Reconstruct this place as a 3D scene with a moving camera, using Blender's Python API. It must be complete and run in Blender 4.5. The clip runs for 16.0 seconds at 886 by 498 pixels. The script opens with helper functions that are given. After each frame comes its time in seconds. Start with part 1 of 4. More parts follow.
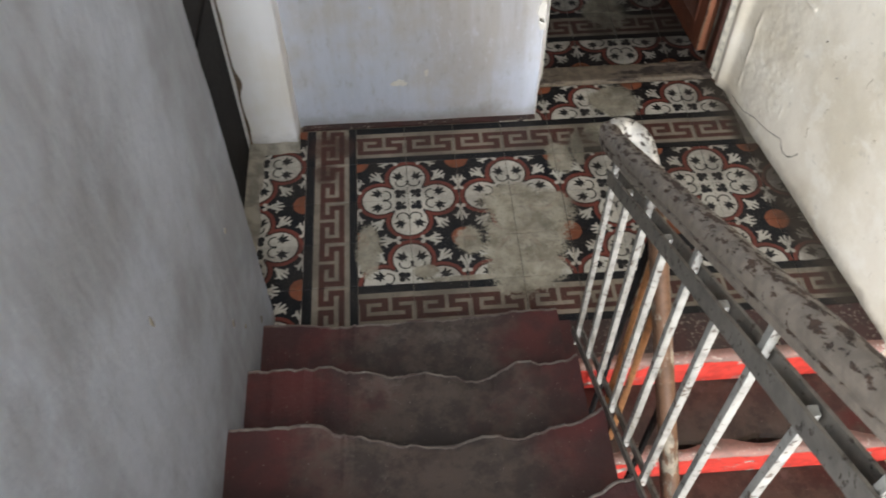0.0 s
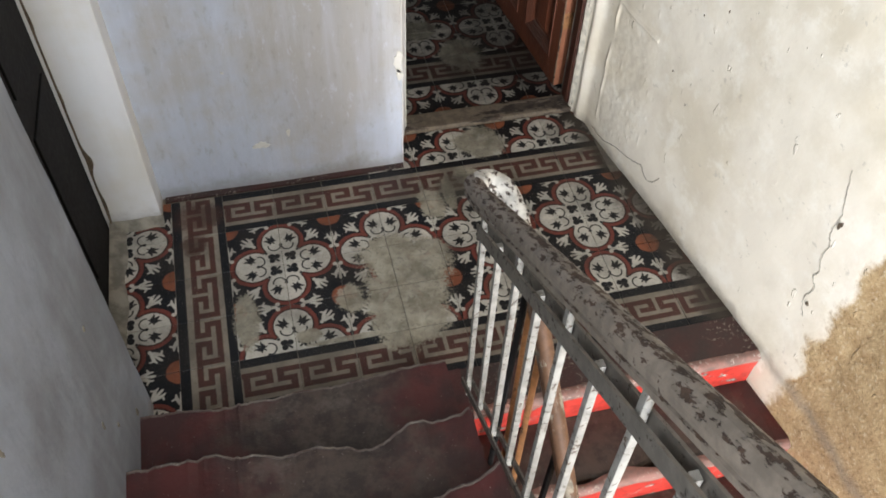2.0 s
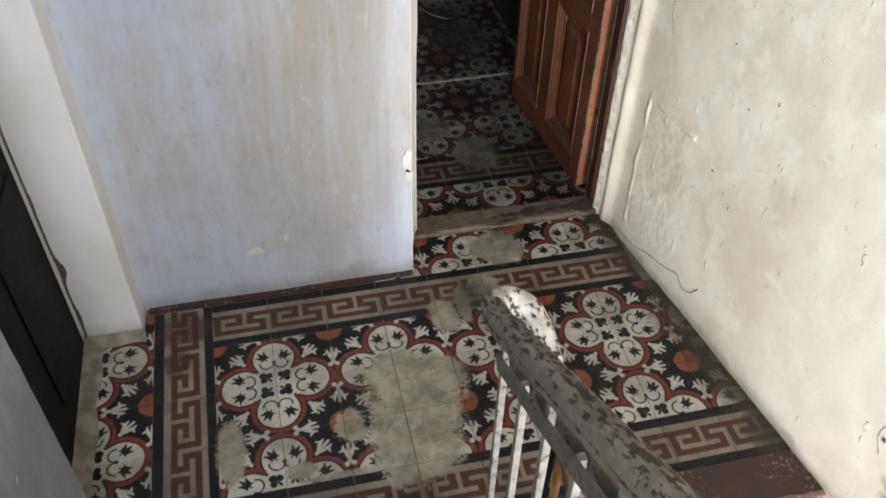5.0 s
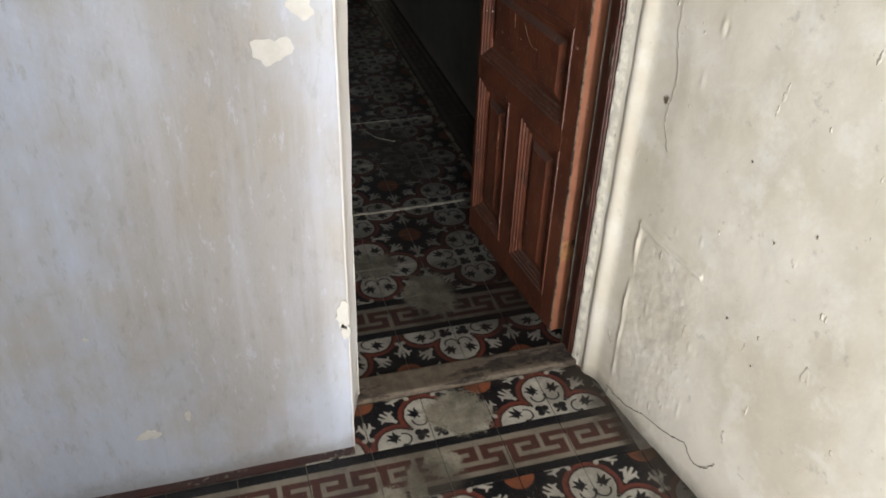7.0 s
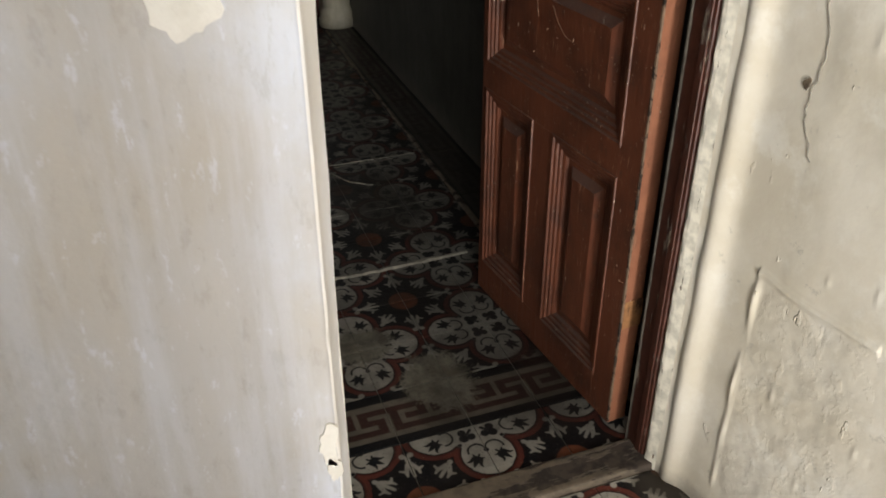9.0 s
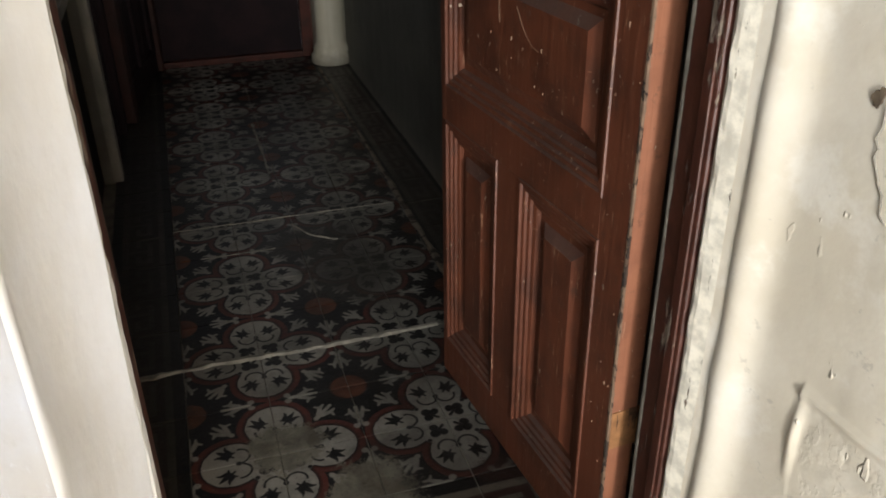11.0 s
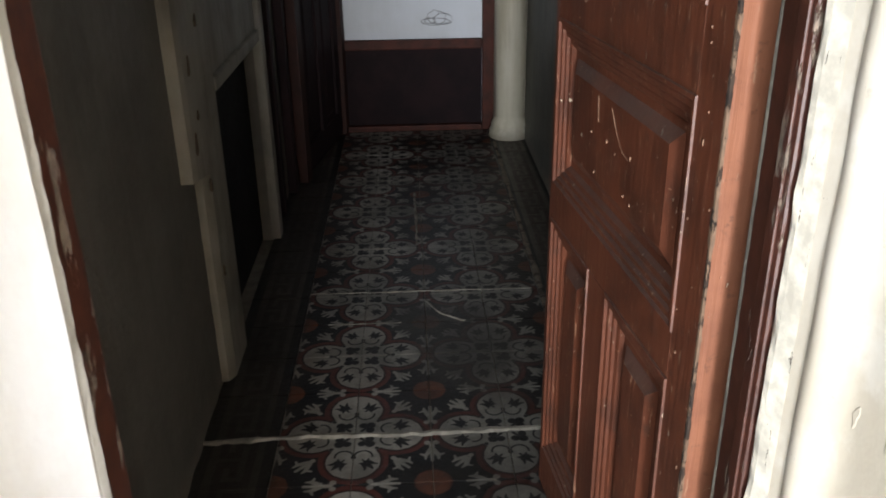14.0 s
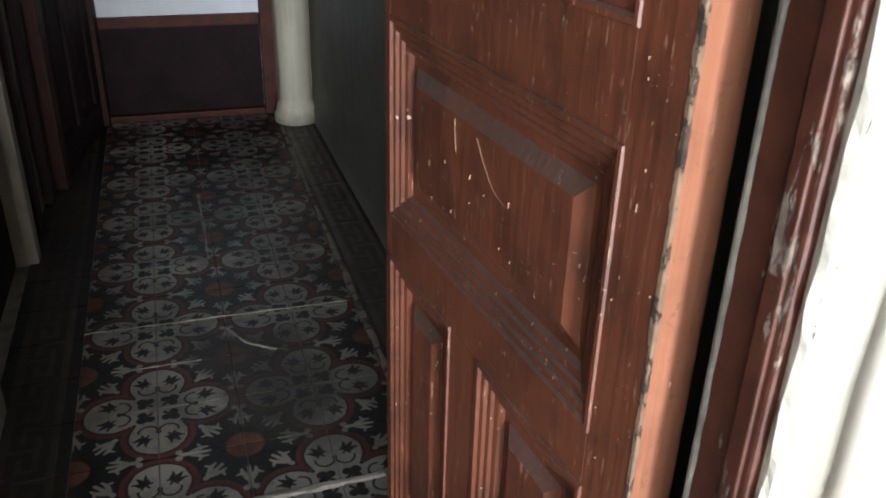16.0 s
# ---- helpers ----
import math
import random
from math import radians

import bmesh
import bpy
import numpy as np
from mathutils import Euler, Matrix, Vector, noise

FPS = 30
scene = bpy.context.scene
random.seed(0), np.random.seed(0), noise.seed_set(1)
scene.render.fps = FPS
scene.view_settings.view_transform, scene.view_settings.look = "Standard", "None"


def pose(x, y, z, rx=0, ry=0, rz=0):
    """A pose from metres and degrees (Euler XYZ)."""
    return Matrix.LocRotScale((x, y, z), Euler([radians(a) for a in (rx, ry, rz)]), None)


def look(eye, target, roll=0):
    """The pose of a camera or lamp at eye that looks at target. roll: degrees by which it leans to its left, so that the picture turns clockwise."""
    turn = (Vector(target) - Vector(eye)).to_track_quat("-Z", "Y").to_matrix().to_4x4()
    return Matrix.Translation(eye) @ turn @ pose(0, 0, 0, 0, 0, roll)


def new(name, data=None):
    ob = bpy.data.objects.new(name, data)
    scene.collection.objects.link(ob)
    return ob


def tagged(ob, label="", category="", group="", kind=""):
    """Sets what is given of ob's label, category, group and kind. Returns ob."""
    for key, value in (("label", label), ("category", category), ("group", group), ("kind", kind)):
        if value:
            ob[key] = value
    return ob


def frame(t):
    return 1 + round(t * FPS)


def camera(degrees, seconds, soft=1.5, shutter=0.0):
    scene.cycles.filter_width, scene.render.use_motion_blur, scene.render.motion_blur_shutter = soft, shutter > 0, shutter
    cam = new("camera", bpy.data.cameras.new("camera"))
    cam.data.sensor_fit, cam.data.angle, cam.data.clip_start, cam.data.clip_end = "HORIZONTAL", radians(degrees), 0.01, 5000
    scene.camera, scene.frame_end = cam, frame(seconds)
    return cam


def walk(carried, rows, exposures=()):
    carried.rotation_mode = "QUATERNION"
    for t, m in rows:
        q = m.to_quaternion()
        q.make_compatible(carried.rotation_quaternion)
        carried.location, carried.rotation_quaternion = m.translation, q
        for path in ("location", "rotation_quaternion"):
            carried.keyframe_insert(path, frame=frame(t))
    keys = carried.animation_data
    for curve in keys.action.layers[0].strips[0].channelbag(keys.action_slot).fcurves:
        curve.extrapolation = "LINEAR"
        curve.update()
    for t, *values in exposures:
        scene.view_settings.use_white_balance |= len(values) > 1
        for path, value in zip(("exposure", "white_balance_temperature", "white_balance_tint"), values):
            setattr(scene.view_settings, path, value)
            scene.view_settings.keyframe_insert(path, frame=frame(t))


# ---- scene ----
cam = camera(55.1, 16.0, soft=1.7, shutter=0.3)
PATH = [
    (0, (0.189, -1.769, 2.506), (0.27, -0.556, 0.919), -0.3),
    (0.5, (0.222, -1.694, 2.508), (0.461, -0.52, 0.907), 2.7),
    (1, (0.198, -1.677, 2.504), (0.491, -0.479, 0.929), 2.9),
    (1.5, (0.221, -1.671, 2.513), (0.544, -0.455, 0.959), 2.5),
    (2, (0.239, -1.687, 2.519), (0.585, -0.453, 0.984), 2.6),
    (2.5, (0.245, -1.695, 2.525), (0.61, -0.427, 1.021), 2.8),
    (3, (0.234, -1.698, 2.529), (0.625, -0.38, 1.076), 3.1),
    (5.5, (0.387, -1.285, 2.221), (0.724, 0.178, 0.899), 1.3),
    (6, (0.472, -1.157, 2.147), (0.821, 0.383, 0.92), 1.7),
    (6.5, (0.5, -1.077, 2.085), (0.927, 0.461, 0.88), 2.1),
    (7, (0.47, -0.913, 2.0), (0.955, 0.642, 0.839), 2.0),
    (7.5, (0.488, -0.783, 1.922), (0.942, 0.801, 0.789), 1.6),
    (8, (0.536, -0.638, 1.822), (1.057, 0.966, 0.746), 2.9),
    (8.5, (0.532, -0.457, 1.719), (1.072, 1.166, 0.682), 2.1),
    (9, (0.56, -0.227, 1.586), (1.141, 1.364, 0.524), -0.1),
    (9.5, (0.65, -0.048, 1.448), (1.372, 1.473, 0.368), 0.4),
    (10, (0.717, 0.164, 1.347), (1.51, 1.72, 0.373), 0.5),
    (12.5, (1.171, 0.174, 1.36), (1.139, 1.933, 0.409), -2.3),
    (13, (1.173, 0.184, 1.364), (1.153, 1.991, 0.507), -2.3),
    (13.5, (1.172, 0.19, 1.363), (1.184, 2.017, 0.55), -1.6),
    (14, (1.173, 0.248, 1.36), (1.238, 2.072, 0.542), -0.9),
    (14.5, (1.16, 0.393, 1.382), (1.433, 2.189, 0.547), -0.4),
    (15, (1.159, 0.512, 1.376), (1.685, 2.246, 0.528), -0.3),
    (15.5, (1.15, 0.557, 1.366), (1.744, 2.258, 0.498), 0.3),
    (16, (1.134, 0.6, 1.362), (1.694, 2.3, 0.469), 1.6),
]
EXPOSURES = [(0.0, 0.0, 6500, 10), (3.0, 0.0, 6500, 10), (6.0, 0.05, 6550, 10), (7.5, 0.0, 6750, 10), (9.0, -0.05, 7100, 10), (10.0, 0.05, 7000, 10), (12.5, 0.42, 6650, 10), (13.5, 0.5, 6500, 10), (14.0, 0.7, 6450, 10),
             (14.5, 1.05, 6350, 10), (15.0, 1.2, 6250, 10), (16.0, 1.15, 6200, 9)]
walk(cam, [(t, look(eye, target, roll)) for t, eye, target, roll in PATH], EXPOSURES)

# ---- world and lights ----
world = bpy.data.worlds.new("sky")
scene.world = world
world.use_nodes = True
sky = world.node_tree.nodes.new("ShaderNodeTexSky")
sky.sky_type, sky.sun_disc = "NISHITA", False
sky.sun_elevation, sky.sun_rotation = radians(40), radians(160)
world.node_tree.links.new(sky.outputs[0], world.node_tree.nodes["Background"].inputs[0])
world.node_tree.nodes["Background"].inputs[1].default_value = 0.1


def area_lamp(name, eye, target, wide, high, watts, colour):
    lamp = bpy.data.lights.new(name, "AREA")
    lamp.shape, lamp.size, lamp.size_y, lamp.energy, lamp.color = "RECTANGLE", wide, high, watts, colour
    ob = new(name, lamp)
    ob.matrix_world = look(eye, target)
    return tagged(ob, "area lamp standing in for daylight from an unseen opening", "daylight", kind="structure")


# Unseen stair-window skylight behind the camera; rear and far-corridor lamps are added fill.
area_lamp("stair_window_daylight", (-0.19, -2.40, 2.72), (1.35, 0.55, 0.60), 1.3, 1.3, 68, (0.90, 0.95, 1.0))
# Rear lamp added to brighten the pier and left side; no such window known.
area_lamp("rear_fill_light", (0.26, -3.79, 2.60), (-0.3, 0.7, 1.0), 0.95, 1.25, 72, (0.86, 0.93, 1.0))
area_lamp("lower_window_daylight", (0.98, -3.72, 0.05), (1.10, 0.8, 0.9), 0.6, 1.8, 235, (0.97, 0.98, 1.0))
# Lamp added for the bluish light on the end wall; its source is unseen.
area_lamp("corridor_end_fill_light", (0.735, 4.47, 1.56), (1.75, 4.62, 0.9), 0.5, 0.8, 0.42, (0.62, 0.78, 1.0))


# ---- materials ----
class S:
    """A shader value with arithmetic."""

    def __init__(self, tree, socket):
        self.tree, self.socket = tree, socket

    def op(self, kind, *others, clamp=False):
        node = self.tree.nodes.new("ShaderNodeMath")
        node.operation, node.use_clamp = kind, clamp
        for n, value in enumerate((self, *others)):
            put(self.tree, value, node.inputs[n])
        return S(self.tree, node.outputs[0])

    def __add__(self, o): return self.op("ADD", o)
    def __sub__(self, o): return self.op("SUBTRACT", o)
    def __mul__(self, o): return self.op("MULTIPLY", o)
    def __neg__(self): return self.op("MULTIPLY", -1.0)
    def low(self, o): return self.op("MINIMUM", o)
    def high(self, o): return self.op("MAXIMUM", o)
    def size(self): return self.op("ABSOLUTE")

    def below(self, edge, soft=0.015):
        """1 where the value lies under edge, 0 above, with a soft step."""
        node = self.tree.nodes.new("ShaderNodeMapRange")
        node.interpolation_type = "SMOOTHSTEP"
        put(self.tree, self, node.inputs[0])
        node.inputs[1].default_value, node.inputs[2].default_value = edge - soft, edge + soft
        node.inputs[3].default_value, node.inputs[4].default_value = 1.0, 0.0
        return S(self.tree, node.outputs[0])

    def above(self, edge, soft=0.015):
        return self.below(edge, soft).op("SUBTRACT", 0.0) * -1.0 + 1.0


def put(tree, value, socket):
    if isinstance(value, S):
        tree.links.new(value.socket, socket)
    else:
        socket.default_value = value


class Paint:
    """A procedural material: a Principled shader with helpers for masks and noise."""

    def __init__(self, name, rough=0.7, metal=0.0, spec=0.5):
        self.mat = bpy.data.materials.new(name)
        self.mat.use_nodes = True
        self.tree = self.mat.node_tree
        self.bsdf = self.tree.nodes["Principled BSDF"]
        self.bsdf.inputs["Roughness"].default_value = rough
        self.bsdf.inputs["Metallic"].default_value = metal
        self.bsdf.inputs["Specular IOR Level"].default_value = spec

    def place(self, local=False):
        if local:
            node = self.tree.nodes.new("ShaderNodeTexCoord")
            vector = node.outputs["Object"]
        else:
            node = self.tree.nodes.new("ShaderNodeNewGeometry")
            vector = node.outputs["Position"]
        return S(self.tree, vector)

    def split(self, vector):
        node = self.tree.nodes.new("ShaderNodeSeparateXYZ")
        put(self.tree, vector, node.inputs[0])
        return [S(self.tree, o) for o in node.outputs]

    def scaled(self, vector, x, y, z):
        node = self.tree.nodes.new("ShaderNodeMapping")
        put(self.tree, vector, node.inputs[0])
        node.inputs["Scale"].default_value = (x, y, z)
        return S(self.tree, node.outputs[0])

    def noise(self, vector, scale, detail=4.0, rough=0.55):
        node = self.tree.nodes.new("ShaderNodeTexNoise")
        put(self.tree, vector, node.inputs["Vector"])
        node.inputs["Scale"].default_value, node.inputs["Detail"].default_value = scale, detail
        node.inputs["Roughness"].default_value = rough
        return S(self.tree, node.outputs["Fac"])

    def chance(self):
        return S(self.tree, self.tree.nodes.new("ShaderNodeObjectInfo").outputs["Random"])

    def mix(self, a, b, mask):
        node = self.tree.nodes.new("ShaderNodeMix")
        node.data_type = "RGBA"
        put(self.tree, mask, node.inputs[0])
        for value, socket in ((a, node.inputs[6]), (b, node.inputs[7])):
            put(self.tree, value if isinstance(value, S) else (*value, 1.0), socket)
        return S(self.tree, node.outputs[2])

    def finish(self, colour, bump=None, depth=0.003, rough=None):
        put(self.tree, colour, self.bsdf.inputs["Base Color"])
        if rough is not None:
            put(self.tree, rough, self.bsdf.inputs["Roughness"])
        if bump is not None:
            node = self.tree.nodes.new("ShaderNodeBump")
            node.inputs["Distance"].default_value = depth
            put(self.tree, bump, node.inputs["Height"])
            self.tree.links.new(node.outputs[0], self.bsdf.inputs["Normal"])
        return self.mat


def dist(x, y, cx, cy):
    a, b = x - cx, y - cy
    return (a * a + b * b).op("SQRT")


def worn_cover(p, spots, noise_scale=9.0, soft=0.12):
    """Masks where the floor's print is walked off: ragged, speckled spots (x, y, rx, ry)."""
    at = p.place()
    x, y, _ = p.split(at)
    ragged = (p.noise(at, noise_scale, 8.0, 0.75) - 0.5) * 1.5 + (p.noise(at, 90.0, 4.0, 0.7) - 0.5) * 0.9
    total = None
    for cx, cy, rx, ry in spots:
        d = dist((x - cx) * (1 / rx), (y - cy) * (1 / ry), 0.0, 0.0)
        total = d if total is None else total.low(d)
    return (total + ragged).below(0.9, soft)


WORN = ((0.62, 0.12, 0.17, 0.22), (0.60, 0.34, 0.13, 0.13), (0.74, 0.30, 0.10, 0.12), (0.82, 0.58, 0.06, 0.09), (1.10, 0.89, 0.12, 0.11), (1.00, 0.70, 0.06, 0.06), (0.04, 0.16, 0.05, 0.13),
        (1.18, 1.50, 0.12, 0.13), (1.02, 1.72, 0.10, 0.09), (0.42, 0.18, 0.06, 0.07), (0.25, 0.05, 0.05, 0.03), (0.45, 0.01, 0.22, 0.014), (0.90, 0.62, 0.03, 0.10))
GREY = ((1.70, 2.4, 0.10, 1.2), (0.68, 1.4, 0.13, 0.5), (1.32, 2.50, 0.17, 0.24), (1.24, 2.72, 0.18, 0.14), (0.95, 0.66, 0.10, 0.08), (0.68, 2.2, 0.13, 0.9), (0.68, 3.6, 0.13, 0.9))
STAIN = ((-0.10, 0.70, 0.10, 0.08), (-0.12, 0.56, 0.05, 0.06), (1.5, 1.5, 0.10, 0.05))


def tile_ground(p, colour, tone=(0.415, 0.380, 0.300)):
    """Wear, dirt, tone and painted corridor dimness over a printed cement tile."""
    at = p.place()
    x, y, _ = p.split(at)
    fine = p.noise(at, 60.0, 5.0, 0.7)
    speck = p.noise(at, 210.0, 3.0, 0.6).above(0.64, 0.03) * p.noise(at, 7.0, 3.0).above(0.5, 0.08)
    cover = worn_cover(p, WORN)
    bare = p.mix(tone, (0.310, 0.278, 0.210), p.noise(at, 14.0, 5.0, 0.65).above(0.52, 0.12))
    colour = p.mix(colour, bare, cover * (p.noise(at, 17.0, 4.0, 0.7).above(0.42, 0.08) * 0.22 + 0.74))
    colour = p.mix(colour, (0.10, 0.088, 0.070), worn_cover(p, GREY, 6.0, 0.3) * 0.66)
    colour = p.mix(colour, (0.065, 0.026, 0.018), worn_cover(p, STAIN, 8.0, 0.3) * 0.75)
    colour = p.mix(colour, (0.30, 0.28, 0.24), speck * 0.35)
    chip = p.noise(at, 130.0, 6.0, 0.75).above(0.635, 0.02) * p.noise(at, 11.0, 4.0, 0.6).above(0.53, 0.06)
    colour = p.mix(colour, (0.36, 0.33, 0.265), chip * 0.75)
    colour = p.mix(colour, (0.025, 0.022, 0.020), p.noise(at, 95.0, 5.0, 0.75).above(0.63, 0.03) * 0.6)
    colour = p.mix(colour, (0.030, 0.024, 0.019), (p.noise(at, 5.0, 6.0, 0.7).above(0.50, 0.14) * 0.46))
    # Browner and darker along the foot of the right-hand wall.
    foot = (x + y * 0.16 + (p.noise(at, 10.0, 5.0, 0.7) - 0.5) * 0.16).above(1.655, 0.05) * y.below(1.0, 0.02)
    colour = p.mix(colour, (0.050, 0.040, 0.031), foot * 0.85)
    # Dim corridor light painted in as a near-black mix, together with floor dirt.
    dim_film = (y + (p.noise(at, 4.0, 5.0, 0.7) - 0.5) * 0.5).above(1.15, 0.25)
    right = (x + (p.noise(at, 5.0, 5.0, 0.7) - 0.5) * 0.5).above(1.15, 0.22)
    colour = p.mix(colour, (0.008, 0.007, 0.006), dim_film * (right * 0.34 + 0.36).high((x + (p.noise(at, 6.0, 4.0, 0.7) - 0.5) * 0.1).below(0.81, 0.04) * 0.72))
    colour = p.mix(colour, (0.02, 0.018, 0.016), p.chance() * 0.14)
    rough = fine * 0.25 + 0.26 + cover * 0.16
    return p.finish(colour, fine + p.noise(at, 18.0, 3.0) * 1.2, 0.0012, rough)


CREAM, INK, MADDER, CORAL = (0.55, 0.516, 0.448), (0.007, 0.008, 0.011), (0.185, 0.047, 0.033), (0.25, 0.082, 0.040)


def seg(x, y, x0, y0, x1, y1, thick, taper=0.0):
    """Signed distance to a stroke from (x0, y0) to (x1, y1) that thins by taper towards its end."""
    dx, dy = x1 - x0, y1 - y0
    long = dx * dx + dy * dy
    h = ((x - x0) * (dx / long) + (y - y0) * (dy / long)).op("ADD", 0.0, clamp=True)
    return dist(x - h * dx, y - h * dy, x0, y0) + h * taper - thick


def make_rosette_tile():
    """A quarter of a four-lobed medallion at one corner, a quarter of a flower at the other."""
    p = Paint("printed_cement_tile", spec=0.20)
    x, y, _ = p.split(p.place(local=True))
    wob = (p.noise(p.place(), 45.0, 3.0) - 0.5) * 0.030
    u, v = x * 5.0 + 0.5 + wob, y * 5.0 + 0.5 + wob
    far, near = u.high(v), u.low(v)
    d0 = dist(u, v, 0.0, 0.0)
    lobe = dist(far, near, 0.545, 0.0)
    shape = (lobe - 0.345).low(d0 - 0.44)
    # flower corner: white fleurs on black round a coral disc
    a, b = u * -1.0 + 1.0, v * -1.0 + 1.0
    q = dist(u, v, 1.0, 1.0)
    diag_s, diag_t = (a + b) * 0.7071, (a - b).size() * 0.7071
    axis_s, axis_t = a.high(b), a.low(b)
    white = None
    for s, t, tip in ((diag_s, diag_t, 0.70), (axis_s, axis_t, 0.74)):
        for mark in (seg(s, t, 0.42, 0.0, tip, 0.0, 0.022, -0.012), seg(s, t, 0.62, 0.02, 0.515, 0.080, 0.038, 0.008), seg(s, t, 0.515, 0.080, 0.445, 0.082, 0.028, 0.014),
                     seg(s, t, 0.515, 0.080, 0.545, 0.145, 0.024, 0.010)):
            white = mark if white is None else white.low(mark)
    colour = p.mix(INK, CREAM, white.below(0.0, 0.012))
    colour = p.mix(colour, INK, q.below(0.262, 0.012))
    colour = p.mix(colour, CORAL, q.below(0.232, 0.015))
    # madder band round the medallion
    colour = p.mix(colour, INK, shape.below(0.124, 0.008))
    colour = p.mix(colour, MADDER, shape.below(0.104, 0.008))
    colour = p.mix(colour, tuple(0.55 * c for c in MADDER), shape.below(0.040, 0.008))
    colour = p.mix(colour, INK, shape.below(0.016, 0.008))
    colour = p.mix(colour, CREAM, shape.below(0.0, 0.008))
    # little white buds where two medallions meet
    colour = p.mix(colour, CREAM, dist(far, near, 0.945, 0.225).below(0.042, 0.012))
    # inside: a club at the heart, scrolling stems, a tulip in each half lobe
    s, t = (u + v) * 0.7071, (u - v).size() * 0.7071
    ink = dist(s, t, 0.282, 0.0) - 0.066
    ink = ink.low(dist(s, t, 0.205, 0.068) - 0.058).low(seg(s, t, 0.11, 0.0, 0.23, 0.0, 0.022, 0.006))
    scroll = ((dist(far, near, 0.455, 0.122) - 0.116).size() - 0.014).high(far - 0.475)
    ink = ink.low(scroll).low(dist(s, t, 0.415, 0.0) - 0.030).low(dist(far, near, 0.470, 0.0) - 0.034)
    ox, oy, way = 0.588, 0.168, 0.66
    c, e = math.cos(way), math.sin(way)
    lx, ly = (far - ox) * c + (near - oy) * e, ((near - oy) * c - (far - ox) * e).size()
    ink = ink.low(dist(lx, ly, 0.008, 0.0) - 0.060).low(seg(lx, ly, 0.03, 0.0, 0.142, 0.0, 0.046, 0.036)).low(seg(lx, ly, 0.005, 0.040, 0.072, 0.072, 0.038, 0.020))
    ink = ink.low(seg(lx, ly, 0.072, 0.072, 0.098, 0.104, 0.020, 0.012)).low(seg(lx, ly, -0.02, 0.03, -0.05, 0.075, 0.026, 0.016)).low(seg(lx, ly, -0.085, 0.0, 0.0, 0.0, 0.014))
    colour = p.mix(colour, INK, ink.below(0.0, 0.010) * shape.below(0.0, 0.008))
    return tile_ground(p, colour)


def make_border_tile():
    """A key-pattern border tile: black, cream with a madder meander, black. The run goes along local x."""
    p = Paint("meander_border_tile", spec=0.20)
    x, y, _ = p.split(p.place(local=True))
    wob = (p.noise(p.place(), 55.0, 3.0) - 0.5) * 0.02
    u, v = x * 5.0 + 0.5 + wob, y * 5.0 + 0.5 + wob
    bars = ((0.04, 0.93, 0.255, 0.335), (0.04, 0.135, 0.255, 0.70), (0.04, 0.52, 0.62, 0.70), (0.425, 0.52, 0.44, 0.70), (0.235, 0.52, 0.44, 0.52),
            (0.835, 0.93, 0.255, 0.52), (0.615, 0.93, 0.44, 0.52), (0.615, 0.71, 0.44, 0.70), (0.615, 1.1, 0.62, 0.70), (-0.1, 0.10, 0.62, 0.70))
    key = None
    for a, b, c, d in bars:
        box = ((u - (a + b) / 2).size() - (b - a) / 2).high((v - (c + d) / 2).size() - (d - c) / 2)
        key = box if key is None else key.low(box)
    colour = p.mix((0.262, 0.226, 0.178), (0.085, 0.034, 0.026), key.below(0.012, 0.012))
    edge = (v - 0.487).size()
    colour = p.mix(colour, INK, edge.above(0.338, 0.01))
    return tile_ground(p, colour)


def make_plain(name, a, b, rough, scale=9.0, bump=0.003, fine=60.0, edge=0.5, soft=0.15, c=None, spec=0.5):
    """Two tones mottled at two scales, and relief."""
    p = Paint(name, rough, spec=spec)
    at = p.place()
    big, small = p.noise(at, scale, 6.0, 0.6), p.noise(at, fine, 4.0, 0.6)
    colour = p.mix(a, b, big.above(edge, soft))
    if c:
        colour = p.mix(colour, c, small.above(0.60, 0.05) * p.noise(at, scale * 0.6, 3.0).above(0.5, 0.1))
    return p.finish(colour, small * 0.5 + big, bump, small * 0.25 + (rough - 0.12))


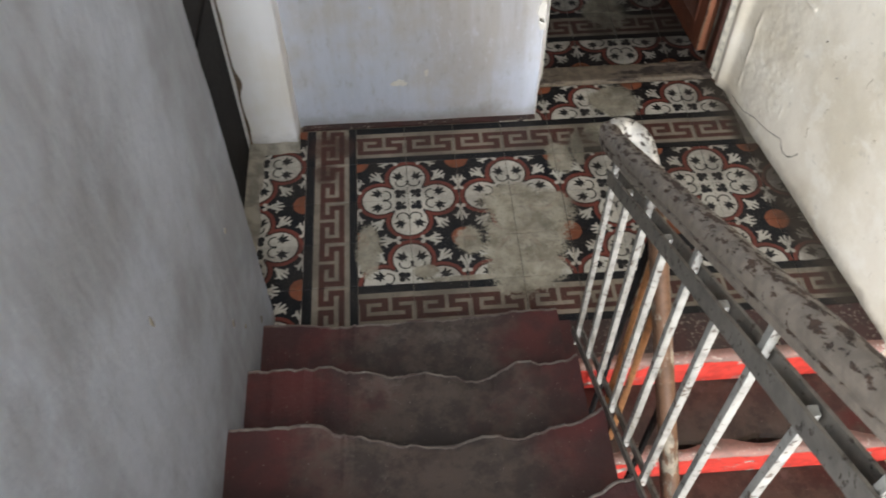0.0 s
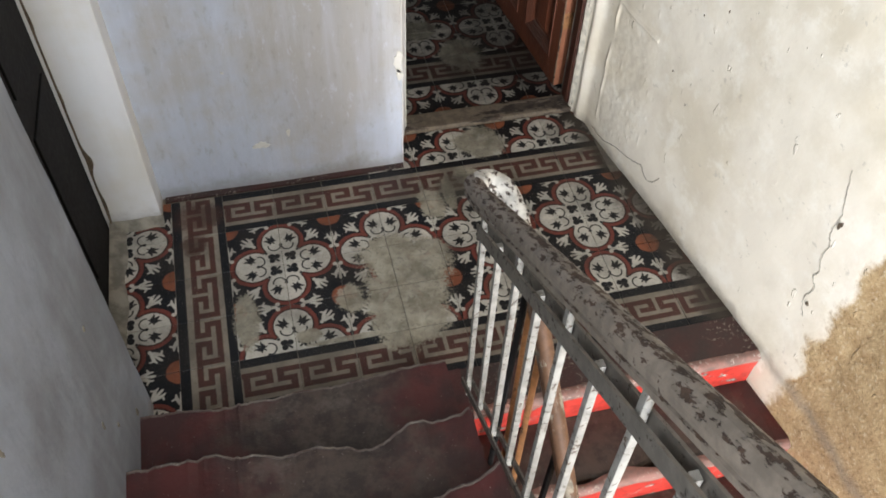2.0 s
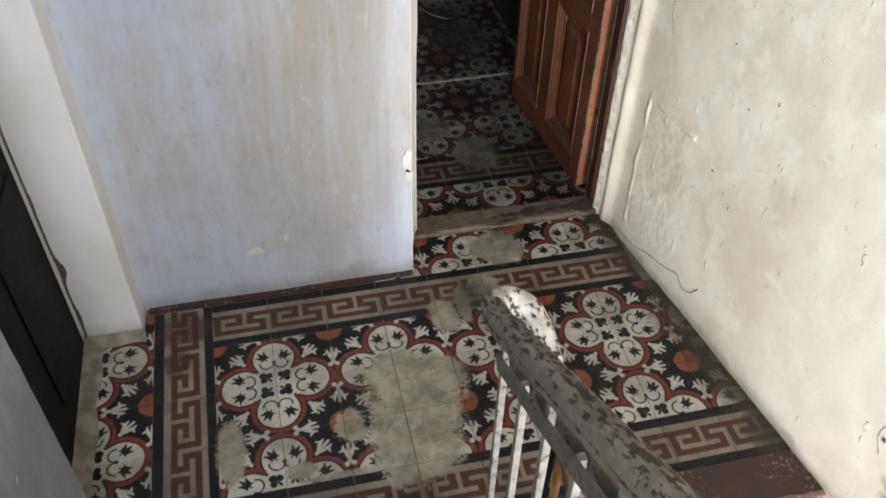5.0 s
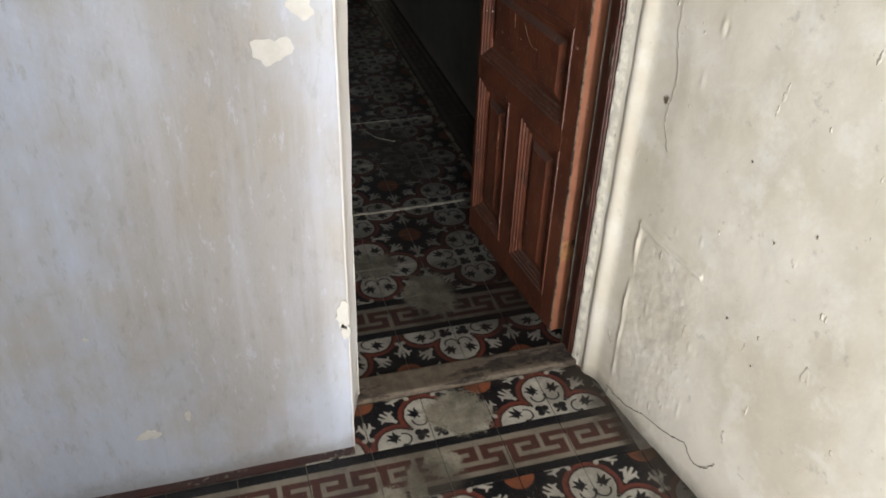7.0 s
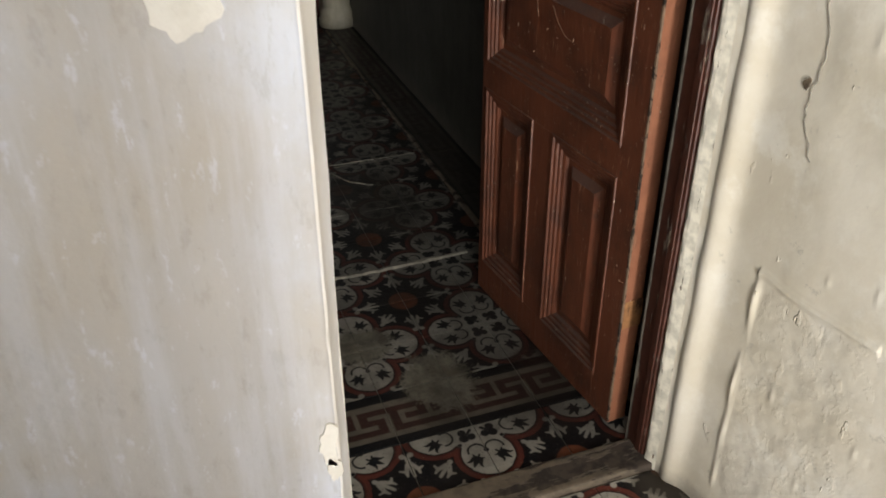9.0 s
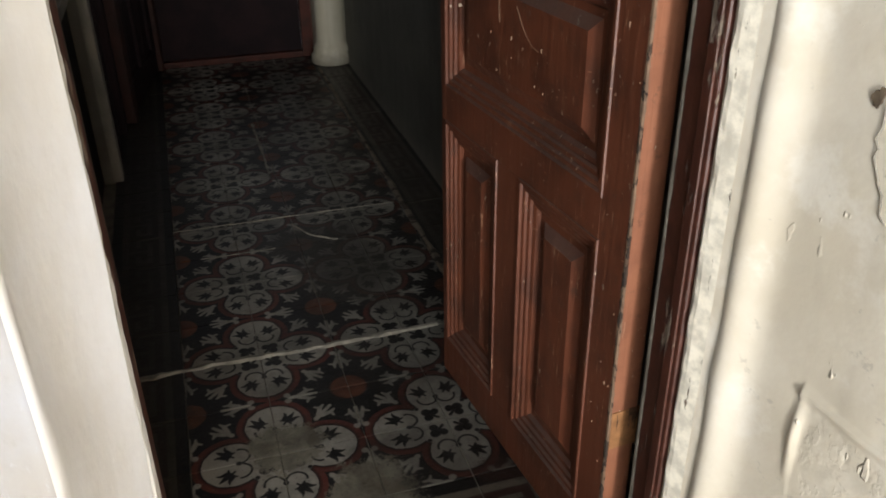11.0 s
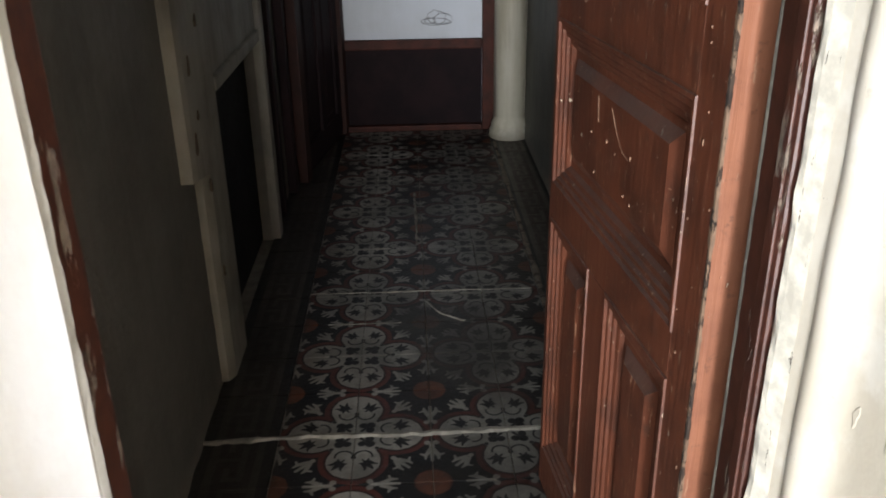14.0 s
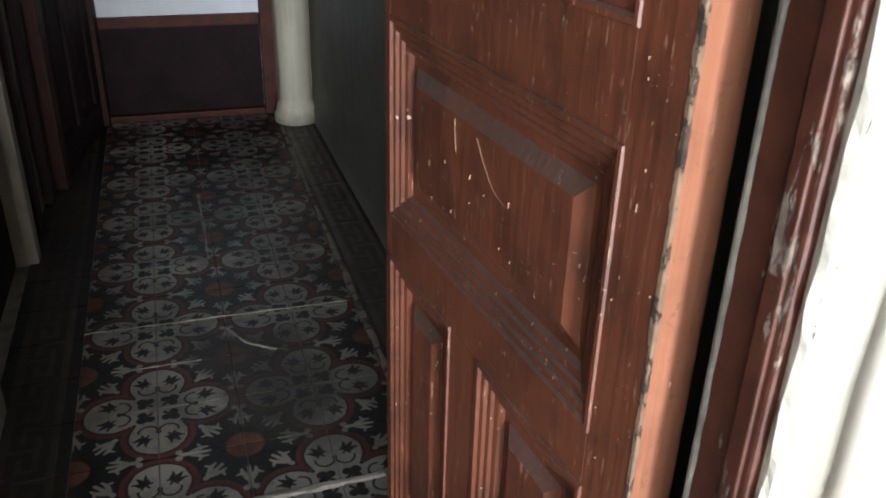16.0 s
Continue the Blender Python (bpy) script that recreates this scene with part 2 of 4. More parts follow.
def make_wall(name, base, stain, pale, streak=1.0, rough=0.62, depth=0.005, stained=0.52, grime_and_light=None):
    """Old painted plaster: brushed vertical streaks, stains, rubbed pale places, fine trowel relief."""
    p = Paint(name, rough)
    at = p.place()
    cloud = p.noise(at, 2.6, 5.0, 0.6)
    brushed = p.noise(p.scaled(at, 14.0, 14.0, 1.3), 1.6, 5.0, 0.6)
    spots = p.noise(at, 38.0, 4.0, 0.65)
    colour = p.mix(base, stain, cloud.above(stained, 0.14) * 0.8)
    # Warm grey light over the wall's middle put into the colour, with rubbed grime.
    if grime_and_light:
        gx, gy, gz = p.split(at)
        cx, cz, rx, rz, tone = grime_and_light
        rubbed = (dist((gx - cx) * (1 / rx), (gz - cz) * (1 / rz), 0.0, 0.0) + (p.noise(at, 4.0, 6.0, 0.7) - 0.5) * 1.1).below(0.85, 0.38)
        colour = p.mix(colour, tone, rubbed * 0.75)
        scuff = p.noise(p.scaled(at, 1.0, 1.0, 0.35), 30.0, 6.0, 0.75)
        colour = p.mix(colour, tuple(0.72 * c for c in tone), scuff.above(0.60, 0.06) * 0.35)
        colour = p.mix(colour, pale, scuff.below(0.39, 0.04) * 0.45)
    colour = p.mix(colour, pale, brushed.above(0.56, 0.12) * (0.55 * streak))
    colour = p.mix(colour, stain, brushed.below(0.40, 0.08) * (0.40 * streak))
    colour = p.mix(colour, (0.10, 0.085, 0.07), spots.above(0.755, 0.02) * 0.55)
    low = p.split(at)[2] + (p.noise(at, 8.0, 5.0, 0.7) - 0.5) * 0.16
    colour = p.mix(colour, (0.20, 0.175, 0.14), low.size().below(0.05, 0.045) * 0.55)
    height = cloud * 1.5 + p.noise(at, 11.0, 4.0, 0.5) + p.noise(at, 70.0, 4.0) * 0.12 + brushed * 0.12
    return p.finish(colour, height, depth, spots * 0.2 + (rough - 0.1))


def make_right_wall():
    """Cream limewash, with bare earthen render showing where the coat has come off down the stair."""
    p = Paint("cream_limewash_over_earth_render", 0.7)
    at = p.place()
    x, y, z = p.split(at)
    cloud, spots = p.noise(at, 3.0, 6.0, 0.62), p.noise(at, 40.0, 4.0, 0.65)
    colour = p.mix((0.77, 0.715, 0.61), (0.66, 0.595, 0.475), cloud.above(0.5, 0.14))
    colour = p.mix(colour, (0.82, 0.78, 0.69), p.noise(at, 7.0, 5.0, 0.7).above(0.58, 0.08) * 0.7)
    colour = p.mix(colour, (0.42, 0.385, 0.32), p.noise(at, 19.0, 5.0, 0.72).above(0.655, 0.03) * 0.45)
    colour = p.mix(colour, (0.16, 0.13, 0.10), spots.above(0.745, 0.02) * 0.7)
    edge = y + z * 0.06 + (p.noise(at, 5.5, 6.0, 0.6) - 0.5) * 0.22
    bare = edge.below(-0.50, 0.02)
    grain = p.noise(at, 85.0, 5.0, 0.7)
    earth = p.mix((0.35, 0.235, 0.115), (0.46, 0.33, 0.175), p.noise(at, 13.0, 6.0, 0.7).above(0.5, 0.12))
    earth = p.mix(earth, (0.60, 0.50, 0.36), grain.above(0.60, 0.03) * 0.8)
    earth = p.mix(earth, (0.18, 0.105, 0.05), grain.below(0.40, 0.03) * 0.8)
    colour = p.mix(colour, earth, bare)
    low = z + (p.noise(at, 9.0, 5.0, 0.7) - 0.5) * 0.10
    colour = p.mix(colour, (0.22, 0.19, 0.15), low.size().below(0.025, 0.03) * 0.6)
    height = cloud * 1.2 + p.noise(at, 9.0, 3.0, 0.45) * 0.5 + grain * bare * 0.9 - bare * 0.8
    bend = (p.noise(at, 9.0, 4.0, 0.6) - 0.5) * 0.10
    patch = (y + bend).above(0.56, 0.010) * (y + bend).below(0.83, 0.010) * (z + bend).below(0.655, 0.008)
    keyed = p.noise(p.scaled(at, 1.0, 1.0, 0.55), 34.0, 4.0, 0.6).above(0.58, 0.035) * 0.55 + p.noise(at, 16.0, 4.0, 0.6).above(0.54, 0.03) * 0.4
    height = height + patch * (keyed * 0.13 - 0.08)
    nick = p.noise(p.scaled(at, 1.0, 1.0, 0.4), 26.0, 3.0, 0.5).above(0.70, 0.015) * p.noise(at, 3.5, 2.0).above(0.48, 0.08)
    height = height + nick * 0.6
    return p.finish(colour, height, 0.0045, spots * 0.2 + 0.6)


def make_door_wood(name, base=(0.122, 0.037, 0.018), dark=(0.052, 0.018, 0.010), chips=0.5):
    """Red-brown paint on old timber, rubbed, with scuffs and pale chips."""
    p = Paint(name, 0.42)
    at = p.place(local=True)
    grain = p.noise(p.scaled(at, 22.0, 22.0, 1.2), 2.4, 5.0, 0.6)
    cloud = p.noise(at, 6.0, 6.0, 0.65)
    colour = p.mix(base, dark, cloud.above(0.54, 0.13) * 0.8)
    colour = p.mix(colour, tuple(1.35 * c for c in base), grain.above(0.60, 0.10) * 0.14)
    where = p.noise(at, 6.0, 4.0, 0.6).above(0.50, 0.06)
    chip = p.noise(p.scaled(at, 1.0, 1.0, 0.45), 120.0, 3.0, 0.6).above(0.685, 0.012) * where
    chip = chip.high(p.noise(p.scaled(at, 1.0, 1.0, 0.7), 48.0, 4.0, 0.6).above(0.725, 0.010))
    scratch = p.noise(p.scaled(at, 1.0, 1.4, 0.13), 170.0, 2.0, 0.6).above(0.665, 0.012) * p.noise(at, 8.0, 4.0, 0.6).above(0.50, 0.06)
    scratch = scratch.high(p.noise(p.scaled(at, 0.3, 0.3, 1.6), 110.0, 3.0, 0.7).above(0.70, 0.012) * where)
    colour = p.mix(colour, (0.34, 0.19, 0.115), scratch * 0.8)
    colour = p.mix(colour, (0.52, 0.42, 0.31), chip * chips * 1.7)
    dirt = p.noise(at, 26.0, 5.0, 0.7).above(0.62, 0.05)
    colour = p.mix(colour, (0.045, 0.026, 0.018), dirt * 0.45)
    face = p.split(S(p.tree, p.tree.nodes.new("ShaderNodeNewGeometry").outputs["Normal"]))[2]
    ledge = face.above(0.35, 0.15)
    colour = p.mix(colour, (0.075, 0.060, 0.052), ledge * (p.noise(at, 9.0, 4.0) * 0.7 + 0.08))
    return p.finish(colour, grain + cloud * 0.6 - chip * 1.2, 0.0016, grain * 0.30 + 0.30 + ledge * 0.2)


def make_chipped_paint(name, paint, under, edge=0.56, scale=16.0, rough=0.5, stretch=(1, 1, 1), metal=0.0, top=0.0, side=0.0):
    """A paint coat flaked off down to what lies under it."""
    p = Paint(name, rough, metal)
    at = p.place()
    flake = p.noise(p.scaled(at, *stretch), scale, 7.0, 0.68)
    cloud = p.noise(at, 30.0, 4.0, 0.6)
    if top:
        nx, _, nz = p.split(S(p.tree, p.tree.nodes.new("ShaderNodeNewGeometry").outputs["Normal"]))
        flake = flake + nz.above(0.35, 0.15) * (nx.above(-0.20, 0.30) * side + top)
    bare = flake.above(edge, 0.018)
    colour = p.mix(p.mix(paint, tuple(v * 0.66 for v in paint), cloud.above(0.5, 0.15)), p.mix(under, tuple(v * 0.5 for v in under), cloud.above(0.52, 0.1)), bare)
    return p.finish(colour, cloud * 0.4 - bare, 0.0016, bare * 0.25 + (rough - 0.05))


def make_step():
    """Red floor paint, walked off down to grey cement in the middle of the flight."""
    p = Paint("worn_red_painted_cement", 0.6)
    at = p.place()
    x, y, z = p.split(at)
    ragged = (p.noise(at, 5.0, 6.0, 0.65) - 0.5) * 0.75
    off = ((x - 0.24).size() + ragged).below(0.25, 0.14).high(((x - 1.28).size() + ragged).below(0.42, 0.1)) * 0.92
    fine = p.noise(at, 70.0, 5.0, 0.7)
    red = p.mix((0.070, 0.011, 0.0095), (0.036, 0.009, 0.008), p.noise(at, 6.0, 5.0).above(0.5, 0.12))
    cement = p.mix((0.062, 0.046, 0.036), (0.028, 0.020, 0.016), p.noise(at, 12.0, 6.0, 0.7).above(0.5, 0.1))
    cement = p.mix(cement, (0.11, 0.092, 0.076), p.noise(at, 4.0, 5.0, 0.7).above(0.60, 0.06) * 0.8)
    colour = p.mix(red, cement, off)
    colour = p.mix(colour, (0.34, 0.31, 0.28), p.noise(at, 140.0, 3.0).above(0.72, 0.02) * 0.7)
    return p.finish(colour, fine * 0.5 + p.noise(at, 9.0, 5.0) * 1.6 - off * 0.3, 0.004, fine * 0.3 + 0.38)


M_TILE, M_BORDER, M_STEP, M_RIGHT = make_rosette_tile(), make_border_tile(), make_step(), make_right_wall()
# Warm stain tone and middle area also stand for warmer light on this wall.
M_BLUE = make_wall("pale_blue_distemper", (0.455, 0.490, 0.565), (0.410, 0.375, 0.325), (0.53, 0.56, 0.635), streak=0.55, stained=0.56, grime_and_light=(0.50, 0.80, 0.30, 0.75, (0.368, 0.336, 0.292)))
M_GREY = make_wall("grey_blue_distemper", (0.35, 0.385, 0.45), (0.20, 0.208, 0.225), (0.42, 0.455, 0.52), streak=0.35, stained=0.47)
M_WHITE = make_wall("white_limewash", (0.80, 0.80, 0.81), (0.72, 0.69, 0.63), (0.84, 0.84, 0.85), streak=0.4, depth=0.0025)
# Corridor plaster and pilaster cream, darkened in colour for the corridor's dim light.
M_CORRIDOR = make_wall("dim_corridor_plaster", (0.125, 0.117, 0.097), (0.075, 0.069, 0.056), (0.165, 0.156, 0.133), streak=0.4)
M_PILASTER = make_wall("dim_cream_pilaster_paint", (0.27, 0.248, 0.20), (0.12, 0.108, 0.085), (0.34, 0.32, 0.27), streak=0.6)
M_CREAM = make_wall("old_cream_paint", (0.60, 0.55, 0.42), (0.45, 0.40, 0.29), (0.68, 0.63, 0.52))
M_SCREED = make_plain("dirty_mortar_bed", (0.10, 0.085, 0.07), (0.16, 0.14, 0.11), 0.9, 14.0)
M_BAND = make_plain("oxblood_floor_band", (0.052, 0.018, 0.015), (0.034, 0.020, 0.017), 0.6, 8.0, 0.002, 70.0, c=(0.20, 0.17, 0.14))
M_DUST = make_plain("mortar_and_dust", (0.30, 0.275, 0.225), (0.16, 0.145, 0.12), 0.9, 16.0)
M_RED = make_chipped_paint("bright_red_riser_paint", (0.50, 0.040, 0.028), (0.34, 0.29, 0.25), 0.60, 11.0, 0.5, (1, 1, 1.6))
M_EDGE = make_plain("pale_worn_cement_edge", (0.17, 0.145, 0.125), (0.085, 0.055, 0.047), 0.8, 15.0, c=(0.28, 0.25, 0.22))
M_NOSE = make_plain("rubbed_cement_nosing", (0.26, 0.13, 0.105), (0.15, 0.095, 0.078), 0.75, 18.0, c=(0.38, 0.31, 0.27))
M_DOOR = make_door_wood("red_brown_door_paint")
# Door wood again, lightened for the light that catches the near edge.
M_DOOR_EDGE = make_door_wood("lit_rubbed_door_edge", (0.29, 0.115, 0.062), (0.18, 0.067, 0.038), 0.8)
M_FRAME = make_chipped_paint("brown_frame_paint", (0.085, 0.027, 0.016), (0.26, 0.20, 0.15), 0.60, 30.0, 0.5, (1, 1, 0.25))
M_OLDWOOD = make_chipped_paint("bare_grey_timber", (0.16, 0.125, 0.09), (0.07, 0.052, 0.04), 0.54, 14.0, 0.75, (0.25, 1, 1))
M_RAIL = make_chipped_paint("flaking_grey_handrail_paint", (0.215, 0.178, 0.142), (0.066, 0.038, 0.024), 0.62, 115.0, 0.5, (1, 0.26, 0.26), top=0.085, side=0.04)
M_BAR = make_chipped_paint("chipped_white_bar_paint", (0.27, 0.26, 0.235), (0.09, 0.06, 0.04), 0.59, 70.0, 0.45)
M_WREATH = make_chipped_paint("rubbed_white_rail_paint", (0.62, 0.60, 0.55), (0.060, 0.042, 0.032), 0.545, 52.0, 0.5)
M_BARGREY = make_chipped_paint("grimy_grey_bar_paint", (0.145, 0.130, 0.110), (0.055, 0.040, 0.028), 0.60, 50.0, 0.5)
M_STICK = make_chipped_paint("orange_brown_stick_wood", (0.34, 0.16, 0.065), (0.14, 0.07, 0.035), 0.6, 20.0, 0.55, (1, 1, 0.2))
M_LOWRAIL = make_chipped_paint("worn_brown_lower_rail", (0.16, 0.085, 0.048), (0.34, 0.29, 0.22), 0.57, 26.0, 0.6, (1, 0.3, 0.3))
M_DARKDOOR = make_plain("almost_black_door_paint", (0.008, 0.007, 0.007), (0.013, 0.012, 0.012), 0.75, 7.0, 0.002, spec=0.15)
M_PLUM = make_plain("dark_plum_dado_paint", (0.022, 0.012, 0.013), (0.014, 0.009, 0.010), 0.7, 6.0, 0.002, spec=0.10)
M_MAROON = make_plain("maroon_trim_paint", (0.078, 0.022, 0.014), (0.045, 0.016, 0.011), 0.6, 12.0, 0.002, spec=0.2)
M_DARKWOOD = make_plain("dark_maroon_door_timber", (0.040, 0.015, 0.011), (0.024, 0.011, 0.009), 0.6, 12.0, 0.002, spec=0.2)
M_PAPER = make_wall("blue_white_wall_paint", (0.66, 0.69, 0.74), (0.58, 0.60, 0.62), (0.72, 0.74, 0.78), streak=0.3)
M_INK = make_plain("charcoal_drawing", (0.06, 0.06, 0.06), (0.13, 0.13, 0.13), 0.9, 40.0)
M_PATCH = make_plain("pale_filler_patch", (0.56, 0.535, 0.48), (0.62, 0.60, 0.55), 0.8, 20.0)
M_SCAR = make_plain("scuffed_paint_scar", (0.36, 0.22, 0.14), (0.24, 0.13, 0.08), 0.7, 40.0)
M_LIP = make_chipped_paint("limewash_flaking_off_brown_wood", (0.80, 0.75, 0.63), (0.20, 0.13, 0.085), 0.64, 80.0, 0.7, (1, 1, 0.18))
M_BARE = make_plain("bare_brown_plaster", (0.17, 0.125, 0.08), (0.09, 0.065, 0.042), 0.9, 30.0)
M_CEIL = make_plain("whitewashed_ceiling", (0.62, 0.61, 0.58), (0.52, 0.50, 0.46), 0.85, 3.0)
M_GLASS = Paint("dusty_dark_glass", 0.18).finish((0.03, 0.032, 0.033, 1.0))


# ---- mesh helpers ----
def link_mesh(name, bm, material, parent=None, label="", smooth=False):
    """Links a bmesh as one mesh object, under a thing where parent is given."""
    mesh = bpy.data.meshes.new(name)
    bmesh.ops.recalc_face_normals(bm, faces=bm.faces)
    bm.to_mesh(mesh)
    bm.free()
    mesh.materials.append(material)
    if smooth:
        mesh.shade_smooth()
    ob = new(name, mesh)
    if parent:
        ob.parent = parent
    if label:
        ob["label"] = label
    return ob


def part(name, bm, material, parent, label="", smooth=False):
    return link_mesh(name, bm, material, parent, label, smooth)


def thing(name, label, category, at=(0, 0, 0), turn=0.0, group="", kind=""):
    ob = new(name)
    ob.matrix_world = pose(*at, 0, 0, turn)
    return tagged(ob, label, category, group, kind)


def box(x0, x1, y0, y1, z0, z1, bevel=0.0, bm=None):
    bm = bm or bmesh.new()
    m = Matrix.Translation(((x0 + x1) / 2, (y0 + y1) / 2, (z0 + z1) / 2)) @ Matrix.Diagonal((x1 - x0, y1 - y0, z1 - z0, 1))
    made = bmesh.ops.create_cube(bm, size=1.0, matrix=m)
    if bevel:
        edges = {e for v in made["verts"] for e in v.link_edges}
        bmesh.ops.bevel(bm, geom=list(edges), offset=bevel, segments=2, affect="EDGES", profile=0.6)
    return bm


def prism(plan, z0, z1):
    """A plan polygon raised from z0 to z1."""
    bm = bmesh.new()
    low = [bm.verts.new((x, y, z0)) for x, y in plan]
    top = [bm.verts.new((x, y, z1)) for x, y in plan]
    bm.faces.new(low[::-1])
    bm.faces.new(top)
    for n in range(len(plan)):
        k = (n + 1) % len(plan)
        bm.faces.new((low[n], low[k], top[k], top[n]))
    return bm


def sheet(bm, rows):
    """Joins rows of points into a grid of faces. Returns the vertices."""
    grid = [[bm.verts.new(p) for p in row] for row in rows]
    for a, b in zip(grid, grid[1:]):
        for n in range(len(a) - 1):
            bm.faces.new((a[n], a[n + 1], b[n + 1], b[n]))
    return grid


def sweep(path, profile, up=Vector((0, 0, 1)), bm=None):
    """Sweeps a closed profile (across, up) along a path, with caps."""
    bm = bm or bmesh.new()
    path = [Vector(p) for p in path]
    rings = []
    for n, p in enumerate(path):
        way = (path[min(n + 1, len(path) - 1)] - path[max(n - 1, 0)]).normalized()
        side = way.cross(up).normalized()
        top = side.cross(way)
        rings.append([bm.verts.new(p + side * a + top * b) for a, b in profile])
    for a, b in zip(rings, rings[1:]):
        for n in range(len(profile)):
            k = (n + 1) % len(profile)
            bm.faces.new((a[n], a[k], b[k], b[n]))
    bm.faces.new(rings[0][::-1])
    bm.faces.new(rings[-1])
    return bm


def rounded(wide, high, steps=4, power=3.2):
    """A rounded-box profile."""
    out = []
    for n in range(steps * 4):
        a = 2 * math.pi * n / (steps * 4)
        c, s = math.cos(a), math.sin(a)
        out.append((wide / 2 * math.copysign(abs(c) ** (2 / power), c), high / 2 * math.copysign(abs(s) ** (2 / power), s)))
    return out


def smooth_path(points, per=8):
    """A Catmull-Rom line through the points."""
    pts = [Vector(p) for p in points]
    pts = [2 * pts[0] - pts[1], *pts, 2 * pts[-1] - pts[-2]]
    out = []
    for a, b, c, d in zip(pts, pts[1:], pts[2:], pts[3:]):
        for n in range(per):
            t = n / per
            out.append(0.5 * (2 * b + (c - a) * t + (2 * a - 5 * b + 4 * c - d) * t * t + (3 * b - a - 3 * c + d) * t**3))
    return out + [pts[-2]]


def ragged_patch(cx, cz, rx, rz, seed, thick=0.0012, n=26):
    """A thin irregular flake lying on a wall that faces -y, centred at x = cx, z = cz, y = 0."""
    rng = random.Random(seed)
    phase = [rng.uniform(0, 6.28) for _ in range(4)]
    bm = bmesh.new()
    front, back = [], []
    for k in range(n):
        a = 2 * math.pi * k / n
        r = 1 + 0.22 * math.sin(2 * a + phase[0]) + 0.16 * math.sin(3 * a + phase[1]) + 0.10 * math.sin(7 * a + phase[2]) + rng.uniform(-0.07, 0.07)
        p = (cx + rx * r * math.cos(a), cz + rz * r * math.sin(a))
        front.append(bm.verts.new((p[0], -thick, p[1])))
        back.append(bm.verts.new((cx + (p[0] - cx) * 1.04, 0.002, cz + (p[1] - cz) * 1.04)))
    bm.faces.new(front)
    for k in range(n):
        j = (k + 1) % n
        bm.faces.new((front[k], front[j], back[j], back[k]))
    return bm


def wobble(x, y, z, scale, seed=0.0):
    return noise.noise(Vector((x * scale + seed, y * scale, z * scale)))


def right_x(y):
    """The face of the right-hand stair wall, which runs askew to the floor."""
    return 1.585 + 0.160 * (0.97 - y) if y > -0.62 else 1.585 + 0.160 * 1.59 + 0.02 * (-0.62 - y)


def frustum_panel(y0, y1, z0, z1):
    """A sunk door panel with a raised middle, facing +x."""
    bm = box(-0.036, -0.022, y0, y1, z0, z1)
    rings = [[bm.verts.new((x, y, z)) for y, z in ((y0 + d, z0 + d), (y1 - d, z0 + d), (y1 - d, z1 - d), (y0 + d, z1 - d))] for d, x in ((0.03, -0.0222), (0.055, -0.012))]
    for n in range(4):
        k = (n + 1) % 4
        bm.faces.new((rings[0][n], rings[0][k], rings[1][k], rings[1][n]))
    bm.faces.new(rings[1])
    return bm


# ---- structure: the stairwell ----
STRUCT = dict(kind="structure")
floor = tagged(link_mesh("floor_landing", prism([(-0.43, -0.34), (0.72, -0.34), (0.72, -0.365), (1.90, -0.365), (1.66, 1.02), (-0.43, 1.02)], -0.20, -0.0045), M_SCREED),
               "printed cement tile floor of the stair landing, worn", "floor", **STRUCT)
floor_corridor = tagged(link_mesh("floor_corridor", box(0.45, 2.0, 1.02, 5.2, -0.20, -0.0045), M_SCREED), "printed cement tile floor of the dark corridor", "floor", **STRUCT)


def plaster_face(name, rows_y, rows_z, face, material, parent, label="", amp=0.003):
    """A slightly uneven plaster skin: face(a, z) gives a point and its outward normal."""
    bm = bmesh.new()
    sheet(bm, [[face(a, z, amp) for a in rows_y] for z in rows_z])
    return part(name, bm, material, parent, label, smooth=True)


def steps_between(a, b, n):
    return [a + (b - a) * k / n for k in range(n + 1)]


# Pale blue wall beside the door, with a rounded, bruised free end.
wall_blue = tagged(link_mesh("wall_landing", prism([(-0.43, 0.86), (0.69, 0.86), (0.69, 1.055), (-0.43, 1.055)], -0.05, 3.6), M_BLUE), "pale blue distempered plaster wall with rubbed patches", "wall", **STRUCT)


def blue_face(a, z, amp):
    """a runs along the face and round the free end into the door's reveal."""
    r = 0.012
    bulge = 0.010 * math.exp(-((z - 1.25) / 0.5) ** 2)
    end = 0.757 + 0.002 * wobble(0, 0, z, 9.0)
    front = 0.832 + 0.004 * wobble(a, 0, z, 3.0) - bulge * 0.3
    flat = end - r + 0.24
    if a < flat:
        return (a - 0.24, front, z)
    turn = (a - flat) / (r * math.pi / 2)
    if turn < 1:
        ang = turn * math.pi / 2
        chip = 0.006 * max(0.0, wobble(3, 1, z, 14.0) - 0.15)
        return (end - r + (r - chip) * math.sin(ang), front + r - (r - chip) * math.cos(ang), z)
    on = a - flat - r * math.pi / 2
    flare = 0.35 * on + 0.65 * on * on / 0.18
    return (end + (0.25 + 0.05 * min(z, 1.5)) * flare + 0.003 * wobble(1, a, z, 8.0), front + r + on, z)


cols = steps_between(0.0, 0.90, 60) + steps_between(0.905, 1.03, 30) + steps_between(1.04, 1.184, 14)
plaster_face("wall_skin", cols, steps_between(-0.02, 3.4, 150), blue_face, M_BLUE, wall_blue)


def reveal_face(a, z, amp):
    x, y, z = blue_face(a, z, amp)
    return (x + 0.0016, y - 0.0006, z)


